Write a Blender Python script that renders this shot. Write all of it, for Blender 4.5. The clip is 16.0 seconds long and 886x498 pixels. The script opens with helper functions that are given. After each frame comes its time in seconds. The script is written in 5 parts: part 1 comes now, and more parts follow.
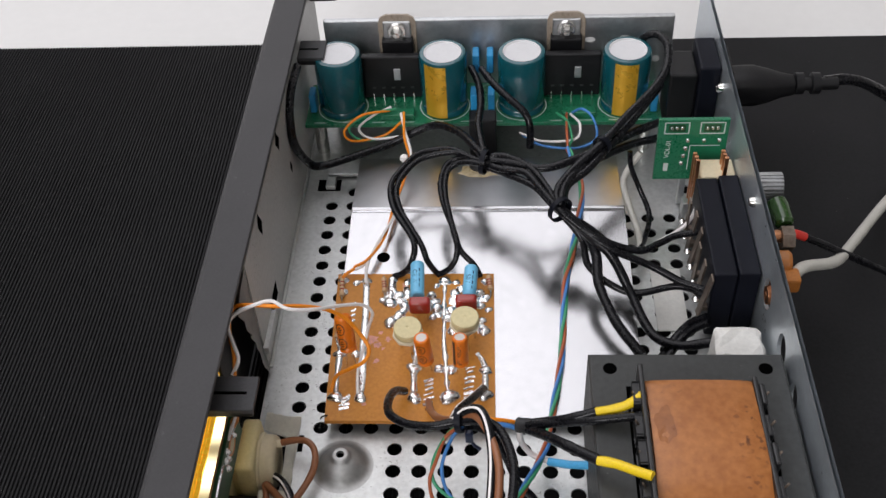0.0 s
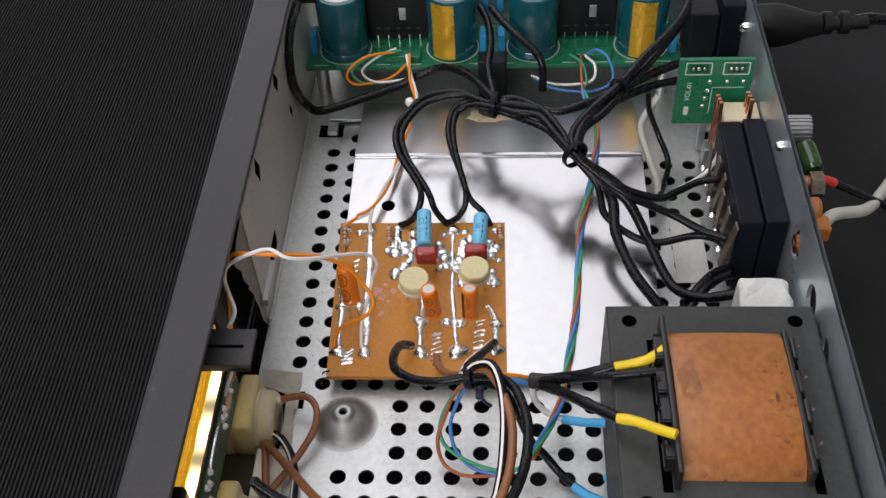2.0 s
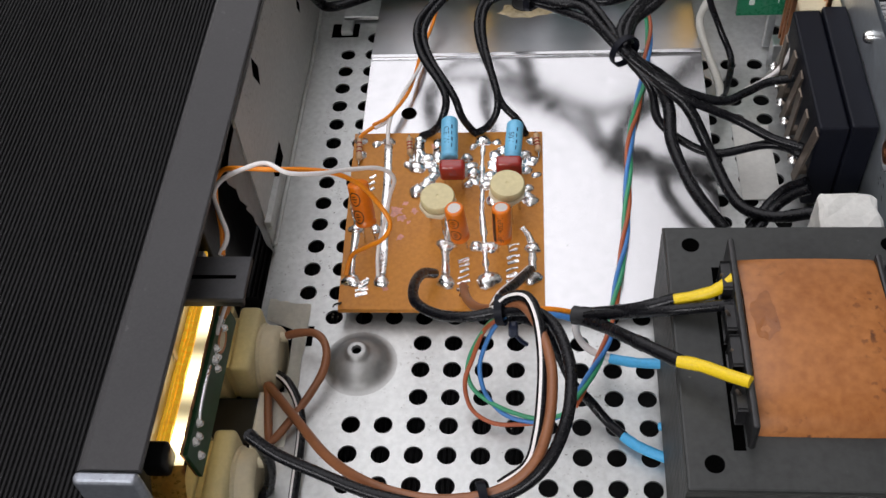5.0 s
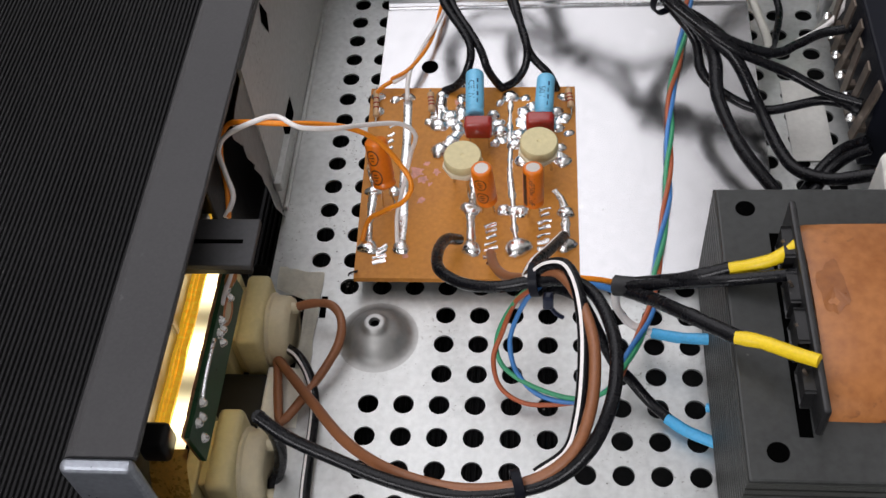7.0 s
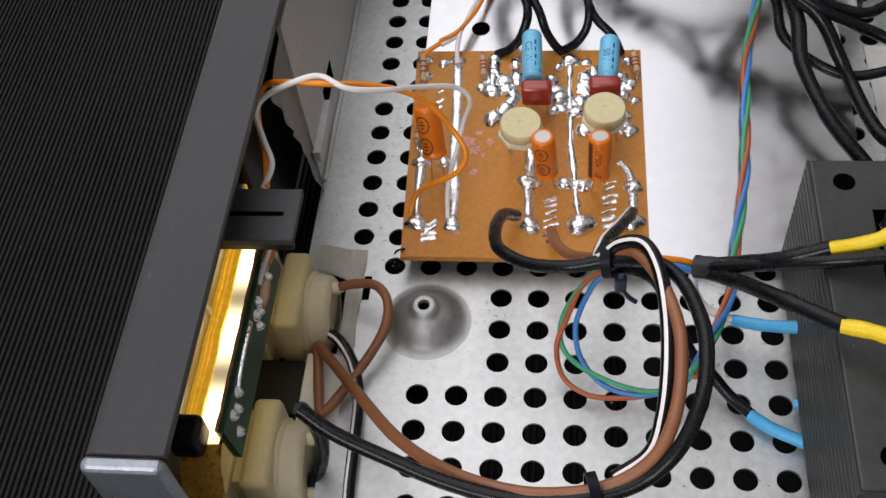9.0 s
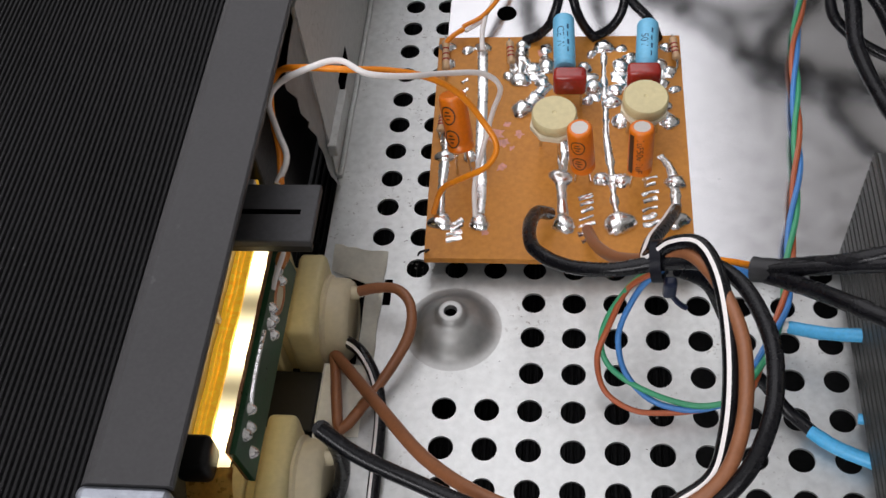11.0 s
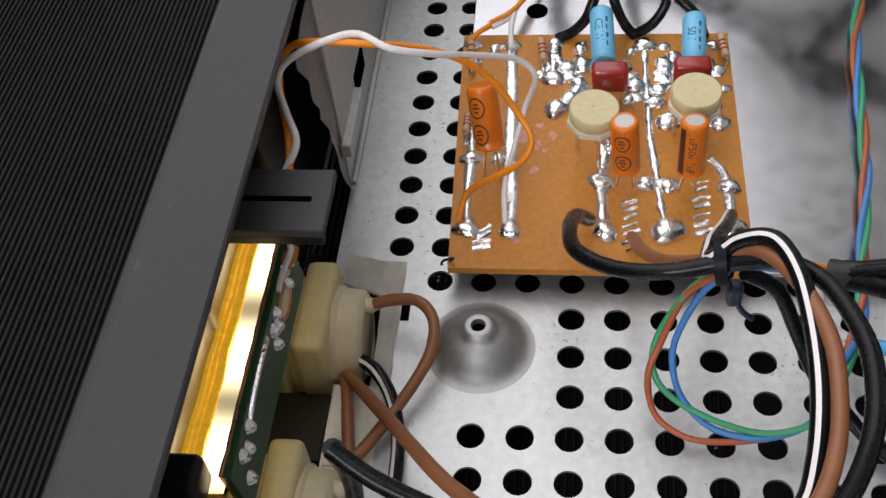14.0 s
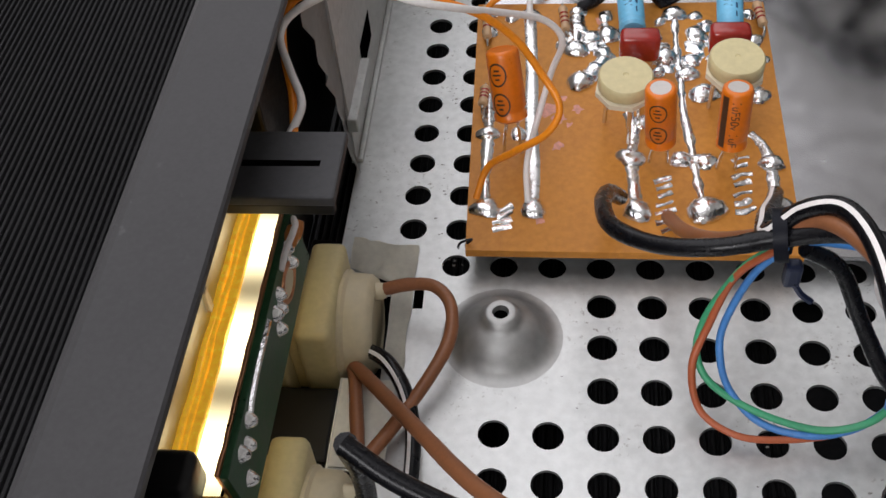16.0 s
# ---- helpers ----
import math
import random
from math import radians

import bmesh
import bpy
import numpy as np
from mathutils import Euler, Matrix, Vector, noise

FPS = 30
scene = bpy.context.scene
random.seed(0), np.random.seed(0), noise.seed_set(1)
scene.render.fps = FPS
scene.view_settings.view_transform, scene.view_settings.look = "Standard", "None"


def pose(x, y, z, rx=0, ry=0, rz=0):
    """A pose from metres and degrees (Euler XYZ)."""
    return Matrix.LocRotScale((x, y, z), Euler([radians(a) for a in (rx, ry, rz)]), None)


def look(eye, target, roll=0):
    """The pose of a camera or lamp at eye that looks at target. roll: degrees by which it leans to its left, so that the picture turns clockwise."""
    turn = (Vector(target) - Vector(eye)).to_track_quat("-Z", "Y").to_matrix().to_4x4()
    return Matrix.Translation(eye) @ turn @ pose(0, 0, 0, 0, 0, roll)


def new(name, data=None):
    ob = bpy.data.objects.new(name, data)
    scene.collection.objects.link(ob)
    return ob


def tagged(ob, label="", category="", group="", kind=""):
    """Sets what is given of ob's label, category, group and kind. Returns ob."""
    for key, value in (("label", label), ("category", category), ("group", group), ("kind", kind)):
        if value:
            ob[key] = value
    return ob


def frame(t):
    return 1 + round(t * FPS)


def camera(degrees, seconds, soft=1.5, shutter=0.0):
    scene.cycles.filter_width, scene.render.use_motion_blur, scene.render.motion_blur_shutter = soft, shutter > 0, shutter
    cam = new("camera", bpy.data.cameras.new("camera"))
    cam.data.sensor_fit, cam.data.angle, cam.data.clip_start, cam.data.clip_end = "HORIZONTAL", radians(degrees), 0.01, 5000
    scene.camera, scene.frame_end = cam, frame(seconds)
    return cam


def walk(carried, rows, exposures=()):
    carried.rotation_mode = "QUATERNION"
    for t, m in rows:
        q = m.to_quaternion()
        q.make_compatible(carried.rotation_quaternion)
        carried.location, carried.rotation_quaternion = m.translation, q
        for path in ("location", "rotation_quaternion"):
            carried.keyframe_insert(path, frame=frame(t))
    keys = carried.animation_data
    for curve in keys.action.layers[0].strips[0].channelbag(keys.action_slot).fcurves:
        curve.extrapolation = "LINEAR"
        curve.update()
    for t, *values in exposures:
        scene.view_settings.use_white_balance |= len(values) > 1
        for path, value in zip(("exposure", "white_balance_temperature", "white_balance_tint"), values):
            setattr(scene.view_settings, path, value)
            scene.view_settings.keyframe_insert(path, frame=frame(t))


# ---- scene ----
cam = camera(44.82, 16.0)
PATH = [
    (0, (0.06612, -0.15217, 0.27753), (0.05203, 0.02521, 0.10192), -3.480),
    (0.5, (0.06549, -0.15126, 0.27504), (0.05085, 0.02474, 0.09809), -3.623),
    (1, (0.06486, -0.14956, 0.27138), (0.05038, 0.02485, 0.09286), -3.545),
    (1.5, (0.06427, -0.14616, 0.26685), (0.04978, 0.02637, 0.08651), -3.630),
    (2, (0.06374, -0.14173, 0.26162), (0.04868, 0.02889, 0.07952), -3.818),
    (2.5, (0.06344, -0.13551, 0.25530), (0.04753, 0.03254, 0.07089), -4.106),
    (3, (0.06323, -0.12843, 0.24864), (0.04620, 0.03633, 0.06139), -4.509),
    (3.5, (0.06306, -0.12289, 0.24297), (0.04491, 0.03872, 0.05309), -4.916),
    (4, (0.06377, -0.11912, 0.23800), (0.04347, 0.04054, 0.04669), -5.584),
    (6.5, (0.05880, -0.10409, 0.21513), (0.03413, 0.04756, 0.01791), -7.363),
    (7, (0.05649, -0.10040, 0.21025), (0.03161, 0.05025, 0.01230), -7.182),
    (7.5, (0.05374, -0.09666, 0.20519), (0.02965, 0.05235, 0.00590), -6.817),
    (8, (0.05072, -0.09345, 0.20013), (0.02527, 0.05451, 0.00022), -7.118),
    (8.5, (0.04800, -0.09083, 0.19593), (0.02112, 0.05711, -0.00380), -7.431),
    (9, (0.04640, -0.08873, 0.19233), (0.01721, 0.05847, -0.00762), -8.161),
    (11.3, (0.03747, -0.07787, 0.17323), (0.00811, 0.06913, -0.02684), -8.306),
    (11.5, (0.03673, -0.07927, 0.17006), (0.00715, 0.07762, -0.02233), -7.428),
    (12, (0.03705, -0.07972, 0.16935), (0.00778, 0.07799, -0.02241), -7.406),
    (12.5, (0.03638, -0.07878, 0.16868), (0.00731, 0.07868, -0.02332), -7.232),
    (13, (0.03488, -0.07625, 0.16440), (0.00622, 0.08123, -0.02764), -6.995),
    (13.5, (0.03313, -0.07400, 0.15920), (0.00345, 0.08409, -0.03218), -7.177),
    (14, (0.03231, -0.07239, 0.15406), (0.00202, 0.08618, -0.03682), -7.361),
    (14.5, (0.03076, -0.06966, 0.14951), (0.00107, 0.08923, -0.04120), -7.031),
    (15, (0.02902, -0.06796, 0.14541), (0.00011, 0.09134, -0.04509), -6.789),
    (15.5, (0.02741, -0.06654, 0.14115), (-0.00071, 0.09369, -0.04867), -6.533),
    (16, (0.02582, -0.06586, 0.13790), (-0.00205, 0.09523, -0.05124), -6.536),
]
walk(cam, [(t, look(eye, target, roll)) for t, eye, target, roll in PATH])

# ---- world and light ----
world = bpy.data.worlds.new("room_air")
world.use_nodes = True
world.node_tree.nodes["Background"].inputs[0].default_value = (0.9, 0.95, 1.0, 1)
world.node_tree.nodes["Background"].inputs[1].default_value = 0.35
scene.world = world


def area_lamp(name, eye, target, sx, sy, watts, colour):
    data = bpy.data.lights.new(name, "AREA")
    data.shape, data.size, data.size_y, data.energy, data.color = "RECTANGLE", sx, sy, watts, colour
    ob = new(name, data)
    ob.matrix_world = look(eye, target)
    return ob


# daylight added in openings out of view: a skylight for broad overhead light, two windows
area_lamp("added_overhead_daylight", (-0.75, 0.88, 1.99), (-0.75, 0.88, 0.0), 2.3, 2.56, 31.5, (0.99, 0.955, 1.0))
# unseen far window, added to brighten what the chassis bottom reflects at low angles
area_lamp("added_far_daylight", (-0.8, 2.24, 1.49), (-0.8, 0.0, 1.49), 2.15, 0.95, 9, (0.99, 0.955, 1.0))
# unseen near window, added to brighten faces turned towards the camera
area_lamp("added_near_daylight", (-0.7, -1.93, 1.35), (0.0, 0.0, 0.0), 1.3, 0.9, 30, (0.98, 0.965, 1.0))

# ---- materials ----
def material(name, colour, rough=0.5, metal=0.0, vary=0.15, scale=60.0, fine=900.0, bump=0.0, rough_vary=0.1, stretch=(1, 1, 1),
             coat=0.0, emit=0.0, spec=0.5, second=None, trans=0.0, specks=None):
    """A surface with two scales of variation in colour and roughness, at real size."""
    m = bpy.data.materials.new(name)
    m.use_nodes = True
    nt = m.node_tree
    bsdf = nt.nodes["Principled BSDF"]
    tc = nt.nodes.new("ShaderNodeTexCoord")
    mp = nt.nodes.new("ShaderNodeMapping")
    mp.inputs["Scale"].default_value = stretch
    nt.links.new(tc.outputs["Object"], mp.inputs["Vector"])
    big = nt.nodes.new("ShaderNodeTexNoise")
    big.inputs["Scale"].default_value, big.inputs["Detail"].default_value = scale, 4
    small = nt.nodes.new("ShaderNodeTexNoise")
    small.inputs["Scale"].default_value, small.inputs["Detail"].default_value = fine, 3
    nt.links.new(mp.outputs[0], big.inputs["Vector"])
    nt.links.new(mp.outputs[0], small.inputs["Vector"])
    add = nt.nodes.new("ShaderNodeMath")
    add.operation = "MULTIPLY_ADD"
    nt.links.new(small.outputs["Fac"], add.inputs[0])
    add.inputs[1].default_value = 0.5
    half = nt.nodes.new("ShaderNodeMath")
    half.operation = "MULTIPLY"
    half.inputs[1].default_value = 0.5
    nt.links.new(big.outputs["Fac"], half.inputs[0])
    nt.links.new(half.outputs[0], add.inputs[2])
    ramp = nt.nodes.new("ShaderNodeValToRGB")
    ramp.color_ramp.elements[0].position, ramp.color_ramp.elements[1].position = 0.36, 0.64
    lo = [c * (1 - vary) for c in colour]
    hi = list(second) if second else [min(1.0, c * (1 + vary)) for c in colour]
    ramp.color_ramp.elements[0].color, ramp.color_ramp.elements[1].color = (*lo, 1), (*hi, 1)
    nt.links.new(add.outputs[0], ramp.inputs[0])
    base_out = ramp.outputs[0]
    if specks:  # marks of another colour: (colour, size of marks, size of the patches they gather in, how rare)
        mark, s1, s2, rare = specks
        facs = []
        for sc, th, steep in ((s1, rare, 9.0), (s2, 0.5, 6.0)):
            nz = nt.nodes.new("ShaderNodeTexNoise")
            nz.inputs["Scale"].default_value, nz.inputs["Detail"].default_value = sc, 2
            nt.links.new(mp.outputs[0], nz.inputs["Vector"])
            cut = nt.nodes.new("ShaderNodeMapRange")
            cut.inputs["From Min"].default_value, cut.inputs["From Max"].default_value = th, th + 1.0 / steep
            nt.links.new(nz.outputs["Fac"], cut.inputs["Value"])
            facs.append(cut.outputs[0])
        both = nt.nodes.new("ShaderNodeMath")
        both.operation = "MULTIPLY"
        nt.links.new(facs[0], both.inputs[0])
        nt.links.new(facs[1], both.inputs[1])
        mix = nt.nodes.new("ShaderNodeMix")
        mix.data_type = "RGBA"
        nt.links.new(both.outputs[0], mix.inputs[0])
        nt.links.new(base_out, mix.inputs[6])
        mix.inputs[7].default_value = (*mark, 1)
        base_out = mix.outputs[2]
    nt.links.new(base_out, bsdf.inputs["Base Color"])
    rr = nt.nodes.new("ShaderNodeMapRange")
    rr.inputs["From Min"].default_value, rr.inputs["From Max"].default_value = 0.3, 0.7
    rr.inputs["To Min"].default_value, rr.inputs["To Max"].default_value = max(0.02, rough - rough_vary), min(1, rough + rough_vary)
    nt.links.new(add.outputs[0], rr.inputs["Value"])
    nt.links.new(rr.outputs[0], bsdf.inputs["Roughness"])
    bsdf.inputs["Metallic"].default_value = metal
    bsdf.inputs["Specular IOR Level"].default_value = spec
    bsdf.inputs["Coat Weight"].default_value = coat
    bsdf.inputs["Transmission Weight"].default_value = trans
    if bump:
        b = nt.nodes.new("ShaderNodeBump")
        b.inputs["Strength"].default_value, b.inputs["Distance"].default_value = bump, 0.0004
        nt.links.new(add.outputs[0], b.inputs["Height"])
        nt.links.new(b.outputs[0], bsdf.inputs["Normal"])
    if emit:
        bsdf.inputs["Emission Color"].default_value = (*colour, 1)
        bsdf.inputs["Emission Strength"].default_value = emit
    return m


STEEL = material("zinc_plated_steel", (0.60, 0.61, 0.60), 0.45, 0.86, 0.13, 28, 600, 0.10, 0.07, specks=((0.30, 0.29, 0.27), 1300, 60, 0.63))
WALL_STEEL = material("galvanised_wall", (0.56, 0.56, 0.55), 0.48, 0.5, 0.12, 30, 600, 0.08, 0.08, specks=((0.30, 0.29, 0.27), 900, 45, 0.6))
GRIME = material("dark_grime", (0.18, 0.17, 0.16), 0.8, 0.0, 0.3, 200, 1500)
HOLE = material("dark_opening", (0.0015, 0.0015, 0.0015), 0.9, 0.0, 0.1, 50, 500, spec=0.0)
ALU_REAR = material("scuffed_aluminium", (0.52, 0.52, 0.53), 0.32, 1.0, 0.05, 18, 260, 0.0, 0.03)
ALU = material("aluminium_sheet", (0.50, 0.50, 0.51), 0.21, 1.0, 0.08, 22, 260, 0.07, 0.07, specks=((0.54, 0.54, 0.55), 210, 24, 0.56))
LUG = material("oxidised_lug", (0.20, 0.16, 0.13), 0.45, 0.8, 0.3, 200, 900, 0.1, 0.1)
BOSS_STEEL = material("drawn_steel", (0.46, 0.46, 0.45), 0.5, 0.85, 0.12, 60, 700, 0.08, 0.08)
CLIP = material("matt_black_clip", (0.056, 0.056, 0.059), 0.55, 0.0, 0.15, 80, 1200, 0.06, 0.1, spec=0.25)
ALU_DULL = material("dull_aluminium", (0.55, 0.56, 0.57), 0.42, 0.9, 0.12, 40, 600, 0.05, 0.1)
REAR_STEEL = material("blue_grey_steel", (0.56, 0.61, 0.65), 0.34, 0.8, 0.10, 40, 600, 0.05, 0.1)
PANEL = material("anodised_panel", (0.052, 0.051, 0.053), 0.45, 0.0, 0.12, 40, 1800, 0.05, 0.06, spec=0.2, specks=((0.11, 0.11, 0.11), 700, 35, 0.66))
# lighter and bluer than the panel: the rounded end's highlight put into the colour
PANEL_EDGE = material("worn_edge_with_highlight", (0.30, 0.32, 0.36), 0.35, 0.7, 0.2, 80, 900, 0.05, 0.1)
MAT_RUBBER = material("ribbed_rubber", (0.017, 0.017, 0.0178), 0.6, 0.0, 0.25, 25, 900, 0.1, 0.1, spec=0.10, specks=((0.25, 0.25, 0.25), 420, 30, 0.74))
TABLE_WHITE = material("white_table", (0.72, 0.715, 0.70), 0.5, 0.0, 0.02, 8, 200, 0.0, 0.1)
WALL_DARK = material("darker_wall_paint", (0.30, 0.29, 0.28), 0.9, 0.0, 0.05, 2, 60, 0.0, 0.05)
WALL_PAINT = material("wall_paint", (0.70, 0.69, 0.67), 0.9, 0.0, 0.03, 2, 60, 0.0, 0.05)
BLACK_PLASTIC = material("black_plastic", (0.008, 0.008, 0.009), 0.42, 0.0, 0.2, 80, 1200, 0.06, 0.1, spec=0.3)
DARK_GREY_PLASTIC = material("dark_grey_plastic", (0.035, 0.035, 0.037), 0.5, 0.0, 0.2, 80, 1200, 0.06, 0.1)
NAVY_PLASTIC = material("navy_black_plastic", (0.005, 0.0058, 0.0105), 0.45, 0.0, 0.2, 80, 1200, 0.04, 0.1, spec=0.15)
BLACK_RUBBER = material("black_cable_sheath", (0.0055, 0.0056, 0.0072), 0.27, 0.0, 0.25, 120, 900, 0.05, 0.08, spec=0.25)
SHRINK = material("shrink_tube", (0.014, 0.014, 0.016), 0.5, 0.0, 0.25, 120, 1500, 0.1, 0.1)
GREY_RUBBER = material("pale_grey_sheath", (0.52, 0.51, 0.46), 0.45, 0.0, 0.08, 120, 1500, 0.05, 0.1)
WHITE_PVC = material("white_insulation", (0.86, 0.82, 0.80), 0.4, 0.0, 0.06, 150, 1500, 0.04, 0.1)
ORANGE_PVC = material("orange_insulation", (0.88, 0.27, 0.01), 0.38, 0.0, 0.10, 150, 1500, 0.04, 0.1)
BROWN_PVC = material("brown_insulation", (0.27, 0.105, 0.045), 0.4, 0.0, 0.12, 120, 1500, 0.05, 0.1)
RED_PVC = material("brown_red_insulation", (0.42, 0.10, 0.035), 0.4, 0.0, 0.1, 120, 1500, 0.04, 0.1)
GREEN_PVC = material("green_insulation", (0.05, 0.33, 0.16), 0.4, 0.0, 0.1, 120, 1500, 0.04, 0.1)
BLUE_PVC = material("blue_insulation", (0.06, 0.22, 0.55), 0.4, 0.0, 0.1, 120, 1500, 0.04, 0.1)
SKY_PVC = material("light_blue_sleeve", (0.07, 0.40, 0.72), 0.38, 0.0, 0.12, 120, 1500, 0.04, 0.1)
YELLOW_PVC = material("yellow_sleeve", (0.85, 0.60, 0.01), 0.4, 0.0, 0.08, 120, 1500, 0.05, 0.1)
RED_RUBBER = material("red_insulation", (0.55, 0.03, 0.02), 0.4, 0.0, 0.1, 120, 1500, 0.04, 0.1)
FR2 = material("tan_circuit_board", (0.52, 0.205, 0.032), 0.42, 0.0, 0.09, 45, 900, 0.05, 0.08, second=(0.60, 0.255, 0.045), spec=0.25)
SOLDER = material("solder", (0.86, 0.86, 0.86), 0.17, 1.0, 0.15, 260, 1400, 0.7, 0.12)
TINNED = material("tinned_strip", (0.74, 0.74, 0.74), 0.28, 1.0, 0.08, 200, 900, 0.15, 0.08)
FLUX = material("pink_flux_stain", (0.62, 0.27, 0.20), 0.4, 0.0, 0.25, 400, 1500, 0.05, 0.1)
GREEN_PCB = material("green_circuit_board", (0.012, 0.16, 0.075), 0.3, 0.0, 0.15, 90, 1200, 0.05, 0.08, coat=0.3)
DARK_PCB = material("dark_green_circuit_board", (0.015, 0.065, 0.025), 0.35, 0.0, 0.3, 200, 1200, 0.1, 0.1)
SILK = material("white_silkscreen", (0.62, 0.68, 0.64), 0.6, 0.0, 0.05, 200, 1200)
COPPER = material("copper", (0.62, 0.30, 0.16), 0.35, 1.0, 0.2, 200, 1200, 0.2, 0.12)
ORANGE_FILM = material("orange_capacitor_sleeve", (0.72, 0.17, 0.006), 0.32, 0.0, 0.08, 150, 1500, 0.03, 0.06)
ORANGE_INK = material("dark_printing", (0.06, 0.025, 0.012), 0.45, 0.0, 0.1, 150, 1500)
BLUE_INK = material("dark_blue_printing", (0.02, 0.07, 0.16), 0.45, 0.0, 0.1, 150, 1500)
CAP_TOP = material("pale_capacitor_top", (0.56, 0.53, 0.50), 0.45, 0.2, 0.05, 150, 1500)
BLUE_FILM = material("blue_capacitor_sleeve", (0.17, 0.50, 0.74), 0.35, 0.0, 0.08, 150, 1500, 0.03, 0.06)
RED_FILM = material("dark_red_lacquer", (0.30, 0.018, 0.012), 0.22, 0.0, 0.12, 150, 1500, 0.05, 0.06, coat=0.4)
CREAM = material("cream_nylon", (0.62, 0.54, 0.30), 0.42, 0.0, 0.08, 70, 900, 0.04, 0.08)
CREAM_PALE = material("pale_cream_nylon", (0.66, 0.58, 0.40), 0.38, 0.0, 0.06, 90, 900, 0.05, 0.08)
TRIM_BASE = material("white_ceramic", (0.74, 0.68, 0.52), 0.5, 0.0, 0.05, 90, 900)
TEAL = material("teal_capacitor_sleeve", (0.004, 0.078, 0.098), 0.22, 0.0, 0.10, 60, 900, 0.02, 0.06, coat=0.5)
GOLD = material("gold_stripe", (0.72, 0.40, 0.03), 0.3, 0.45, 0.04, 60, 500, 0.0, 0.05)
CAP_ALU = material("capacitor_lid", (0.66, 0.66, 0.67), 0.5, 0.1, 0.04, 100, 900)
CORE = material("varnished_laminations", (0.036, 0.038, 0.037), 0.45, 0.2, 0.25, 50, 600, 0.10, 0.12, specks=((0.20, 0.20, 0.18), 500, 40, 0.70))
CORE_EDGE = material("lamination_edges", (0.030, 0.031, 0.028), 0.5, 0.2, 0.22, 30, 500, 0.3, 0.12, stretch=(0.3, 0.3, 20))
KRAFT = material("brown_winding_paper", (0.33, 0.112, 0.027), 0.36, 0.0, 0.12, 45, 500, 0.06, 0.10, second=(0.43, 0.165, 0.045), specks=((0.11, 0.036, 0.013), 520, 60, 0.56))
KRAFT_MARK = material("darker_winding_paper", (0.25, 0.083, 0.021), 0.36, 0.0, 0.12, 70, 500, 0.06, 0.1, second=(0.32, 0.115, 0.03))
TIE_BLUE = material("blue_black_nylon", (0.012, 0.018, 0.045), 0.35, 0.0, 0.2, 120, 1200, 0.04, 0.1)
BOBBIN = material("black_bobbin", (0.016, 0.016, 0.017), 0.35, 0.0, 0.25, 80, 1200, 0.1, 0.1)
GLUE = material("dried_glue", (0.42, 0.34, 0.20), 0.3, 0.0, 0.2, 150, 700, 0.2, 0.1)
TAPE = material("masking_tape", (0.80, 0.78, 0.70), 0.6, 0.0, 0.08, 150, 900, 0.5, 0.1)
PAPER = material("crumpled_white_tape", (0.72, 0.71, 0.67), 0.6, 0.0, 0.08, 120, 700, 0.8, 0.1)
# the film is no lamp: its emission stands in for lamp light shining through
AMBER = material("amber_film_painted_glow", (0.90, 0.48, 0.03), 0.25, 0.0, 0.35, 160, 900, 0.2, 0.1, emit=0.42)
AMBER_SHEET = material("stained_amber_film", (0.62, 0.40, 0.10), 0.3, 0.0, 0.3, 120, 900, 0.1, 0.1, specks=((0.25, 0.09, 0.02), 260, 90, 0.56), trans=0.25)
MICA = material("mica_insulator", (0.34, 0.28, 0.22), 0.3, 0.0, 0.15, 120, 900, 0.05, 0.1)
CHROME = material("nickel_plate", (0.72, 0.71, 0.68), 0.22, 1.0, 0.08, 150, 900, 0.05, 0.06)
GREEN_LENS = material("dark_green_plastic", (0.02, 0.06, 0.01), 0.2, 0.0, 0.2, 100, 900, coat=0.4)
ORANGE_PLASTIC = material("dull_orange_plastic", (0.45, 0.16, 0.03), 0.45, 0.0, 0.15, 100, 900, 0.1)
RES_BODY = material("resistor_body", (0.56, 0.36, 0.20), 0.45, 0.0, 0.08, 200, 900)
BLUE_BOX = material("blue_film_capacitor", (0.03, 0.30, 0.60), 0.35, 0.0, 0.1, 100, 900)


